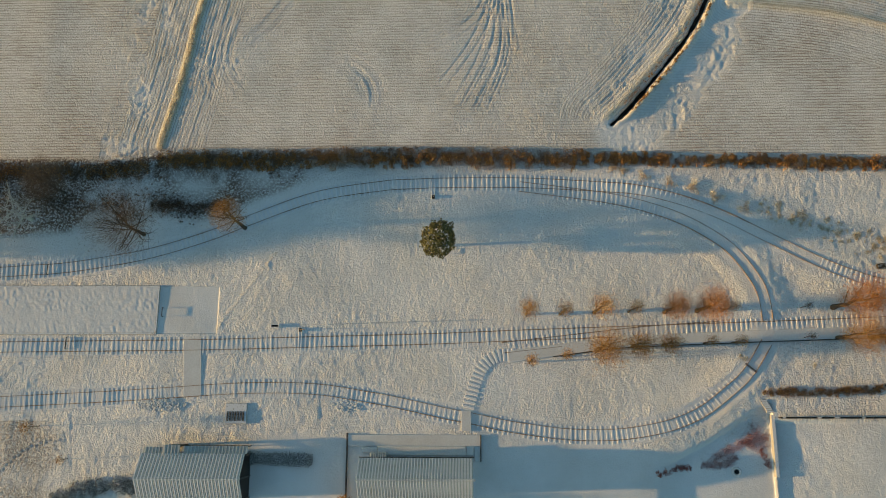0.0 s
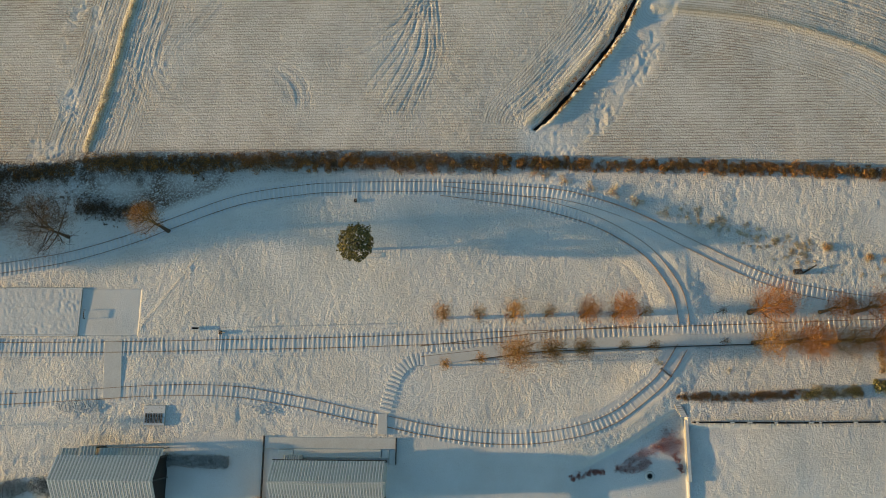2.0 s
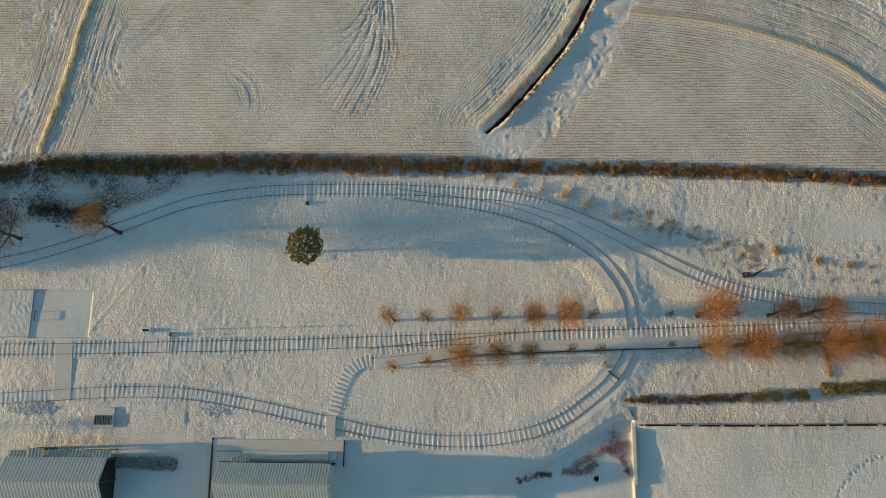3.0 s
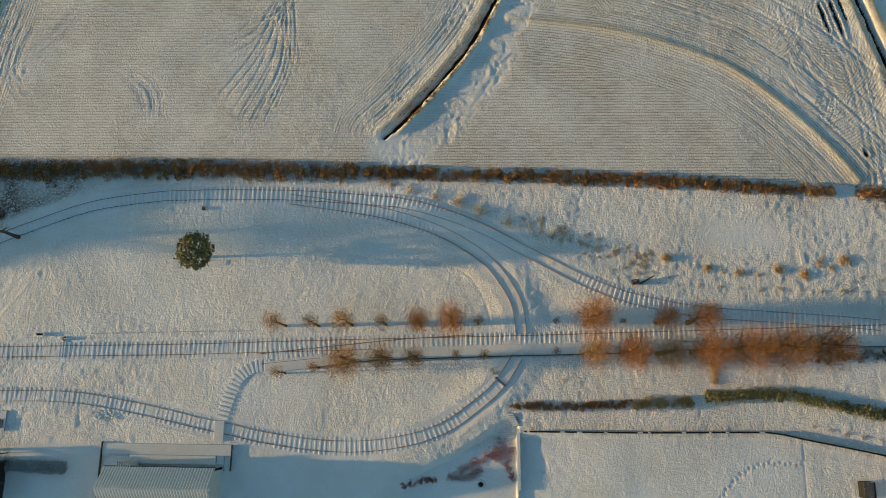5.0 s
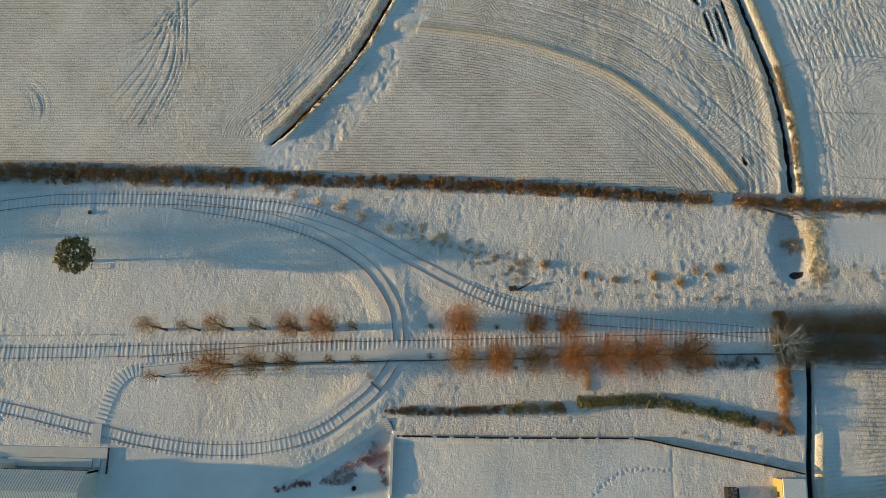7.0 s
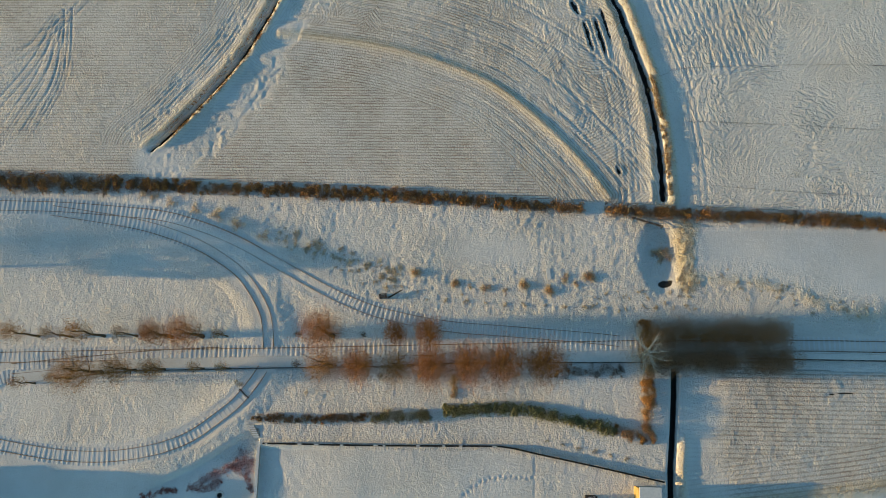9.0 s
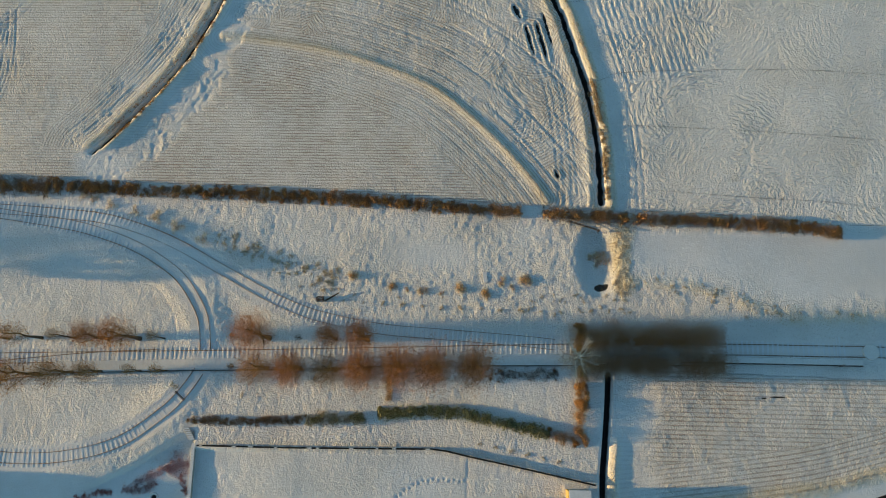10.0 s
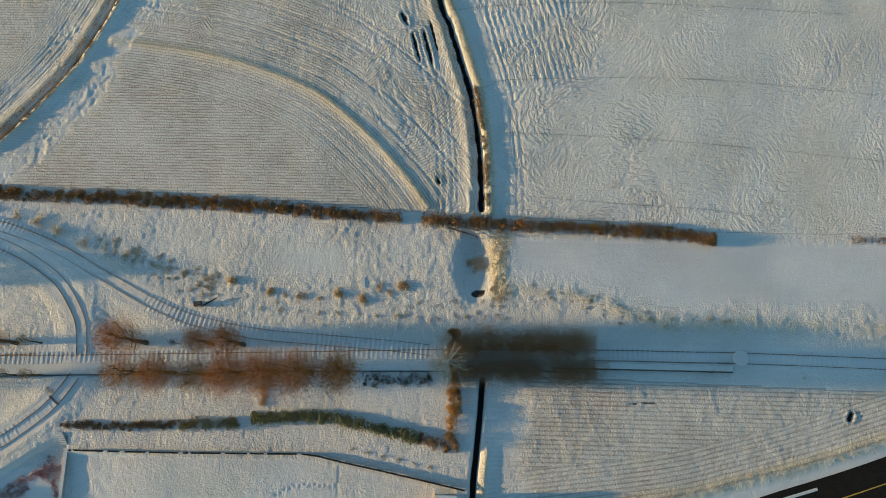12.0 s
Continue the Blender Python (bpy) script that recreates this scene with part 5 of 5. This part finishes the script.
hedge("snowy dark shrubbery beside the shed", [(-57, -13.2), (-52, -11.8), (-45.6, -11.4)], 2.6, 1.0, 65, 60, 800, GREY_TWIG, FROST_LEAF, leaf_size=0.18)
for pts, w, seed in (([(37.3, -3.3), (36.7, -4.6), (35.6, -6.0)], 2.4, 66), ([(38.0, -4.4), (37.8, -5.6), (37.6, -6.4)], 2.2, 67), ([(37.5, -6.2), (38.0, -7.5), (38.4, -8.9)], 1.2, 77), ([(35.9, -5.2), (33.8, -6.4), (31.2, -7.7)], 2.0, 68), ([(34.3, -7.4), (32.6, -8.4), (29.6, -8.3)], 1.6, 80), ([(36.9, -4.6), (36.6, -5.6), (36.2, -6.4)], 2.2, 83)):
    hedge("patch of low red-stemmed shrubs in the snow", pts, w, 0.25, seed, 300, 0, RED_TWIG, clumps=26, name="shrub_patch", group="red shrubs", upright=0.5)
hedge("thin patch of red-brown shrubs in the snow", [(28.3, -8.8), (26.2, -8.9), (23.6, -9.8)], 1.1, 0.25, 81, 360, 0, RED_TWIG, clumps=16, name="shrub_patch", group="red shrubs", upright=0.4)
hedge("dark bramble scrub under the trees in shade", [(-78, 30.5), (-68, 30.0), (-58, 27.6), (-50, 28.2), (-40, 26.5)], 4.2, 1.0, 69, 300, 30, GREY_TWIG, BROWN_TWIG, gap=True, clumps=22, name="scrub", group="scrub", notch=0.6, reach=0.4)
hedge("frosted bramble scrub below the field hedge", [(-66, 31.5), (-50, 32.0), (-38, 32.3), (-26, 32.6)], 3.2, 0.5, 70, 110, 20, BROWN_TWIG, BROWN_TWIG, gap=True, name="scrub", group="scrub", notch=0.7, clumps=5)
hedge("dense dark brambles in the shade under the trees", [(-47, 27.6), (-41, 27.2), (-35.5, 27.4)], 2.4, 0.9, 73, 420, 20, GREY_TWIG, BROWN_TWIG, name="scrub", group="scrub", clumps=14)
hedge("golden-brown bushes closing the tall hedges' end", [(91.4, 7.0), (91.6, 10.5), (91.3, 15.2)], 2.2, 3.4, 74, 480, 520, BROWN_TWIG, GOLD_LEAF, clumps=12)
hedge("golden-brown bushes under the tall dark hedge", [(92.4, 12.95), (98, 13.0), (106, 12.95)], 1.2, 3.0, 78, 420, 260, GOLD_TWIG, GOLD_LEAF, clumps=8, gap=True, openness=1.1)
# scrub made denser so its twigs also darken the patch of tree shade
hedge("low dark brambles thickened to stand in for shade beside the walkway", [(79, 7.9), (84, 8.2), (88.5, 8.6)], 2.4, 0.6, 71, 330, 30, GREY_TWIG, BROWN_TWIG, gap=True, name="scrub", group="scrub", notch=0.6, clumps=9)
DRY = "strip of dry yellow grass on a field bank"
for line, shift, w, hi, n, mat in ((BANK, 0.0, 1.2, 0.16, 90, STRAW), (DITCH, -0.75, 0.6, 0.3, 60, GOLD_TWIG), (DITCH, 0.7, 0.8, 0.4, 150, GOLD_TWIG), (ARC, 0.0, 1.0, 0.1, 12, FROST_STRAW), (DRAIN, -0.95, 0.6, 0.25, 60, STRAW), (DRAIN, 1.35, 1.2, 0.3, 90, STRAW), (SE_BANK, 0.0, 1.6, 0.14, 60, FROST_STRAW)):
    side = np.c_[-heading(line)[:, 1], heading(line)[:, 0]]
    pts = (line + side * shift)[::14]
    hedge(DRY, pts[(pts[:, 0] < 158) & (pts[:, 1] < 72)], w, hi, 75, n, 0, mat, name="grass_strip", group="grass strips", clumps=5, notch=0.6)
hedge("golden dead reeds standing in the ditch bank", [(93.6, 51.5), (94.5, 46.5), (95.15, 42), (95.5, 37.5), (95.65, 33)], 1.15, 0.5, 76, 300, 260, GOLD_TWIG, STRAW, name="reed_strip", group="grass strips", gap=True, openness=1.3, clumps=10)
for pts in ([(93.8, 50.8), (96.1, 51.8), (98.6, 52.6), (115.4, 53.2), (132, 52.8), (158, 50.5)], [(98.7, 44.3), (115.2, 43.7), (133.8, 42.5), (158, 40.2)], [(101.5, 34.6), (114.9, 33.7), (126.9, 33.1), (134, 32.1)], [(89.9, 63.8), (96.8, 64.8), (115.7, 65.5), (150, 64)]):
    hedge("thin straight line of dead grass stalks across the snowy field", pts, 0.12, 0.16, 72, 26, 0, BROWN_TWIG, name="grass_line", group="grass lines", clumps=6)


def tuft(label, seed, r, high, twigs, leaf, twig_mat, leaf_mat, name="shrub", group="low shrubs"):
    rng = np.random.default_rng(seed)
    t = thing(name, label, "shrub", group)
    d = unit(rng.normal(size=(twigs, 3)) * np.array([1, 1, 0.6]) + np.array([0, 0, 0.5]))
    d[:, 2] = np.abs(d[:, 2])
    b = Buf()
    start = rng.uniform(0, 0.5, (twigs, 1))
    knots = rng.normal(size=(5, 3)) * np.array([0.45 * r, 0.45 * r, 0.0])
    b.spikes(d * start * np.array([r, r, high]) + knots[rng.integers(0, 5, twigs)], d * np.array([r, r, high]) * rng.uniform(0.35, 0.6, (twigs, 1)), 0.016)
    tagged(part("thicket", b, twig_mat, t), kind="stuff")
    if leaf:
        d = unit(rng.normal(size=(leaf, 3)))
        d[:, 2] = np.abs(d[:, 2])
        b = Buf()
        b.leaves(d * np.array([r, r, high]) * rng.uniform(0.35, 0.95, (leaf, 1)), unit(d + rng.normal(size=d.shape) * 0.5), rng.uniform(0.08, 0.17, leaf), rng)
        tagged(part("foliage", b, leaf_mat, t), kind="stuff")
    return t


bush = seat(tuft("round frosted bush with golden-brown twigs in the snow", 81, 0.78, 0.55, 460, 160, FROST_STRAW, GOLD_LEAF), 59.8, 21.4)
bush2 = seat(tuft("low spreading bush with yellow twigs in the snow", 82, 0.75, 0.42, 320, 90, FROST_STRAW, GOLD_LEAF), 69.8, 19.5)
clump = seat(tuft("frosted tuft of dead grass in the snow", 83, 0.5, 0.2, 170, 0, FROST_STRAW, STRAW, "grass_tuft", "tufts of dead grass"), 55.2, 21.0)
sprig = seat(tuft("tiny frosted sprig of dry stems in the snow", 84, 0.28, 0.2, 70, 0, STRAW, STRAW, "grass_tuft", "tufts of dead grass"), 58.7, 17.7)
whip = seat(tuft("bare arching shrub beside the curved railway track", 85, 0.9, 0.5, 300, 60, FROST_STRAW, GOLD_LEAF), 19.8, 32.4)
for src, spots in ((bush, ((75, 19.9, 1.1), (78.5, 19.2, 1.0), (84.1, 21.2, 1.15), (65.4, 20, 0.9))),
                   (bush2, ((80.7, 21.0, 0.95), (82.3, 20.1, 0.65), (72.4, 19.2, 0.6), (67.4, 19.6, 0.5), (93.6, 24.6, 1.2), (94.6, 25.2, 1.1), (95.2, 24.2, 1.1), (94.2, 23.7, 0.8))),
                   (whip, ((24, 31.1, 1.0), (27.7, 30.1, 0.9), (30.7, 29.2, 1.0), (34, 27.8, 1.05), (21, 31.9, 0.8), (38, 26.3, 0.9))),
                   (clump, ((41, 25.7, 1.2), (44.5, 25.1, 1.4), (46.5, 23.9, 1.2), (48.1, 23.4, 1.1), (50.5, 22.8, 1.3), (53.2, 22.4, 1.1), (48.9, 24.6, 1.2), (42.5, 25.0, 1.0), (46.0, 25.3, 0.9), (45.2, 24.0, 0.9),
                            (51.5, 21.6, 0.8), (54, 20, 0.9), (57, 20.2, 0.8), (52.4, 19.6, 0.7), (65.2, 6.0, 1.0), (45.4, 4.6, 0.9), (121.5, 17.3, 1.0), (124.3, 17.4, 0.7), (126.6, 17.3, 1.1), (128.6, 17.1, 1.2), (129.4, 17.2, 0.9), (117, 17.4, 0.6), (139, 9.7, 0.7), (97.5, 25, 0.9), (97, 22, 0.9), (98, 20.4, 0.8), (131.8, 17.6, 0.6))),
                   (clump, ((36.2, 5.3, 1.0), (35.6, 5.8, 0.8))),
                   (bush, ((65.5, 6.6, 1.0), (65.6, 5.4, 0.8), (65.5, 4.6, 0.7))),
                   (sprig, tuple((61.4 + 2.75 * i, 17.5 - 0.08 * i, 1 + 0.4 * (i % 3)) for i in range(11)) + tuple((57 + 3.1 * i, 18.6 - 0.03 * i, 0.7 + 0.3 * (i % 2)) for i in range(11)) + tuple((78 + 2.1 * i, -1.2 - 0.42 * i, 1.5) for i in range(6)))):
    for x, y, s in spots:
        place(src, x, y, s * rng.uniform(0.9, 1.1), rng.uniform(0, 360))


for k in range(70):
    x = rng.uniform(39.5, 58)
    y = 26.4 - 0.36 * (x - 40) + rng.uniform(-1.6, 1.9)
    place(clump if k % 3 else sprig, x, y, rng.uniform(0.5, 1.25), rng.uniform(0, 360))
for k in range(46):
    y = rng.uniform(19.3, 29.2)
    place(clump, 97.5 + 0.09 * max(0, y - 24) + rng.uniform(-1.0, 1.1), y, rng.uniform(0.45, 0.95), rng.uniform(0, 360))
for k in range(60):
    x = rng.uniform(98.5, 122)
    place(clump if k % 2 else sprig, x, float(np.interp(x, TUSSOCK[:, 0], TUSSOCK[:, 1])) + rng.gauss(-0.3, 0.9), rng.uniform(0.4, 0.9), rng.uniform(0, 360))
for k in range(26):
    place(sprig, rng.uniform(84, 99), rng.uniform(16.5, 19.5), rng.uniform(0.8, 1.5), rng.uniform(0, 360))


# ---- small things ----
def board_fence():
    """The dark fence that runs along the garden."""
    t = thing("fence", "low dark timber fence with patches of snow on its rails", "fence")
    line = spline([(39.9, -2.3), (54.2, -2.25), (70, -2.0), (73, -2.1), (76.5, -2.8), (83.8, -4.15), (93.2, -6.0)], 2.0)
    post = Buf()
    post.box(-0.06, 0.06, -0.06, 0.06, -0.3, 0.75, 0.02)
    pm = post.mesh("post", TIMBER)
    h = heading(line)
    for i, (x, y) in enumerate(line):
        a = math.degrees(math.atan2(h[i, 1], h[i, 0]))
        part("post", pm, None, t, m=pose(x, y, level(x, y), 0, 0, a))
        if i + 1 < len(line):
            d = line[i + 1] - line[i]
            L = float(np.linalg.norm(d))
            a = math.degrees(math.atan2(d[1], d[0]))
            for k, (z, w) in enumerate(((0.1, 0.03), (0.34, 0.03), (0.62, 0.11))):
                b = Buf()
                b.box(0, L, -w, w, z, z + (0.18 if k < 2 else 0.06))
                part("rail", b, TIMBER if k < 2 else BLACK, t, m=pose(x, y, level(x, y), 0, 0, a))
            if i % 5 in (0, 2, 3) and x < 72:
                b = Buf()
                b.box(0.3 + 0.23 * (i % 4), 0.65 + 0.33 * (i % 4), -0.08, 0.08, 0.68, 0.72, 0.02)
                part("snow_cap", b, SNOW, t, m=pose(x, y, level(x, y), 0, 0, a))


board_fence()


def stake_fence():
    t = thing("fence", "row of short snow-capped posts with a wire beside the line", "fence")
    b = Buf()
    b.box(-0.07, 0.07, -0.07, 0.07, -0.3, 0.5, 0.03)
    me = b.mesh("post", SLEEPER)
    xs = np.array([-20.5, -17.5, -14.6, -12, -9.3, -6.5, -3.8, -1.0])
    for x in xs:
        part("post", me, None, t, m=pose(x, 10.05 + 0.028 * (x + 24), level(x, 10.4)))
    w = Buf()
    w.tube([(-24.3, 10.03, 0.42), (-1.0, 10.7, 0.42)], [0.012, 0.012], 4)
    part("wire", w, RUST, t)


stake_fence()


def hoop(label, x, y, wide, high, turn=0.0):
    """Two posts and a top bar."""
    t = thing("signpost", label, "signpost", at=(x, y, level(x, y)), turn=turn)
    for s in (-wide / 2, wide / 2):
        b = Buf()
        b.tube([(0, s, -0.3), (0, s, high)], [0.05, 0.05], 6)
        part("post", b, TIMBER, t)
    b = Buf()
    b.box(-0.04, 0.04, -wide / 2, wide / 2, high - 0.1, high, 0.01)
    part("bar", b, TIMBER, t)


hoop("small dark timber frame standing on the snowy platform end", -43.9, 11.9, 1.2, 0.55)
hoop("dark timber frame between the rails", -57.4, 7.6, 1.5, 0.3)
hoop("small dark notice frame beside the evergreen tree", -4.75, 20.35, 0.7, 0.5)
hoop("dark timber bar across the curved track", -61.2, 18.1, 1.5, 0.3)


def trough(label, x, y, lx, ly, high, turn=0.0, name="trough"):
    t = thing(name, label, name.replace("_", " "), at=(x, y, level(x, y)), turn=turn)
    for x0, x1, y0, y1 in ((-lx / 2, lx / 2, -ly / 2, -ly / 2 + 0.1), (-lx / 2, lx / 2, ly / 2 - 0.1, ly / 2), (-lx / 2, -lx / 2 + 0.1, -ly / 2 + 0.1, ly / 2 - 0.1), (lx / 2 - 0.1, lx / 2, -ly / 2 + 0.1, ly / 2 - 0.1)):
        b = Buf()
        b.box(x0, x1, y0, y1, -0.2, high, 0.01)
        part("side", b, SLEEPER, t)
    b = Buf()
    b.box(-lx / 2 + 0.1, lx / 2 - 0.1, -ly / 2 + 0.1, ly / 2 - 0.1, -0.2, high * 0.4)
    part("bed", b, BLACK, t)


trough("small snow-edged timber trough beside the line", -27.9, 9.95, 1.2, 0.5, 0.35)


def switch_stand(label, x, y, down, arm, turn=0.0):
    t = thing("point_lever", label, "point lever", at=(x, y, level(x, y)), turn=turn)
    for off in (-0.18, 0.18):
        b = Buf()
        b.box(off - 0.07, off + 0.07, -down, 0.9, -0.2, 0.09, 0.02)
        part("timber", b, SLEEPER, t)
    b = Buf()
    b.box(-0.22, 0.22, -down + 0.1, -down + 0.6, 0.09, 0.35, 0.04)
    part("box", b, TIMBER, t)
    b = Buf()
    b.tube([(0, -down + 0.3, 0.3), (arm, -down + 0.45, 0.95)], [0.035, 0.025], 6)
    part("handle", b, RUST, t)


switch_stand("snow-dusted point lever on timbers beside the curved track", -6.0, 30.6, 2.6, 0.2)
switch_stand("point lever on timbers at the platform end", 126.3, 13.2, 3.2, 0.3)
switch_stand("point lever beside the main line", -24.35, 7.65, 2.1, -0.9, 180)


def picnic_deck():
    t = thing("sleeper_stack", "low square snow-covered deck with dark slatted boards", "deck", at=(-32.72, -1.95, 0))
    b = Buf()
    b.box(-1.5, 1.5, -1.35, 1.35, -0.2, 0.26, 0.03)
    part("deck", b, STONE, t)
    b = Buf()
    b.box(-0.11, 0.11, -0.62, 0.62, 0.26, 0.36, 0.02)
    me = b.mesh("slat", TIMBER)
    for i in range(7):
        part("slat", me, None, t, m=pose(-1.1 + 0.36 * i, -0.35, 0.0))


picnic_deck()


def bench():
    t = thing("bench", "rough dark timber bench leaning in the snow", "bench", at=(55.4, 17.95, level(55.4, 17.95)), turn=8)
    for y in (-0.2, 0.2):
        b = Buf()
        b.box(-0.6, 0.5, y - 0.15, y + 0.15, 0.42, 0.5, 0.02)
        part("seat_board", b, TIMBER, t)
    for x in (-0.45, 0.35):
        b = Buf()
        b.box(x - 0.1, x + 0.1, -0.34, 0.34, -0.2, 0.42, 0.02)
        part("leg", b, TIMBER, t)
    b = Buf()
    b.tube([(0.6, -0.3, 0.12), (1.6, 0.1, 0.16), (2.7, 0.55, 0.3)], [0.13, 0.11, 0.07], 7)
    part("prop", b, BARK, t, "dark log leaning against the seat")


bench()
t = thing("crate", "pale timber crate lying in the snow", "crate", at=(78.4, 21.5, level(78.4, 21.5)), turn=8)
b = Buf()
b.box(-0.27, 0.27, -0.75, 0.75, -0.15, 0.1, 0.03)
part("body", b, PALE_WOOD, t)
b = Buf()
b.box(-0.3, 0.3, -0.78, 0.78, 0.1, 0.14, 0.02)
part("lid", b, SNOW, t, "snow-covered lid")


def tyre():
    t = thing("tyre", "old tyre ring lying in the snow, black plug for its dark hole", "tyre", at=(34.15, -9.3, level(34.15, -9.3)))
    b = Buf()
    v, f = [], []
    for i in range(20):
        for k in range(8):
            a, c = 2 * math.pi * i / 20, 2 * math.pi * k / 8
            r = 0.5 + 0.15 * math.cos(c)
            v.append((r * math.cos(a), r * math.sin(a), 0.08 + 0.1 * math.sin(c)))
            f.append((i * 8 + k, i * 8 + (k + 1) % 8, ((i + 1) % 20) * 8 + (k + 1) % 8, ((i + 1) % 20) * 8 + k))
    b.add(v, f)
    part("ring", b, CRUST, t, smooth=True)
    # black plug puts the darkness of the hole into colour
    b = Buf()
    b.tube([(0, 0, -0.1), (0, 0, 0.08)], [0.34, 0.32], 14)
    part("core", b, BLACK, t)


tyre()


def cattle_grid(label, x, y, lx, ly, turn):
    t = thing("culvert_frame", label, "culvert", at=(x, y, level(x, y)), turn=turn)
    for s in (-ly / 2, ly / 2):
        b = Buf()
        b.box(-lx / 2, lx / 2, s - 0.05, s + 0.05, -0.2, 0.14, 0.02)
        part("beam", b, TIMBER, t)
    for s in (-lx / 2, lx / 2 - 0.06):
        b = Buf()
        b.box(s, s + 0.06, -ly / 2 + 0.05, ly / 2 - 0.05, -0.2, 0.1, 0.02)
        part("bar", b, TIMBER, t)


cattle_grid("dark timber frame across the loop track", 36.75, 4.2, 0.18, 1.7, 50)
gate = thing("field_gate", "dark timber field gate lying in shade below the hedge", "gate", at=(92.3, 29.0, level(92.3, 29)), turn=-17)
for z in (0.25, 0.55, 0.85):
    b = Buf()
    b.box(-2.1, 2.1, -0.05, 0.05, z, z + 0.1)
    part("bar", b, TIMBER, gate)
for x in (-2.1, 0, 2.1):
    b = Buf()
    b.box(x - 0.07, x + 0.07, -0.12, -0.05, -0.3, 1.05, 0.02)
    part("post", b, TIMBER, gate)


def stone_heap(label, cx, cy, lx, ly, high, seed, n):
    """A low heap of half-snowed stones."""
    rng = random.Random(seed)
    b = Buf()
    for _ in range(n):
        a, r = rng.uniform(0, 2 * math.pi), rng.uniform(0, 1) ** 0.5
        x, y = cx + lx * r * math.cos(a), cy + ly * r * math.sin(a)
        z = level(x, y) + high * (1 - r * r)
        s = rng.uniform(0.07, 0.15)
        b.box(x - s, x + s, y - s * 0.7, y + s * 0.7, z - 0.3, z + rng.uniform(0.02, 0.09), 0.03)
    tagged(part("stone_heap", b, CRUST), label, "stone heap", kind="stuff")


stone_heap("low heap of half-snowed grey stones beside the southern track", -43.2, -0.75, 3.6, 1.0, 0.12, 3, 420)
stone_heap("faint low heap of snowed stones below the southern track", -17.6, -1.0, 2.2, 0.7, 0.05, 4, 90)
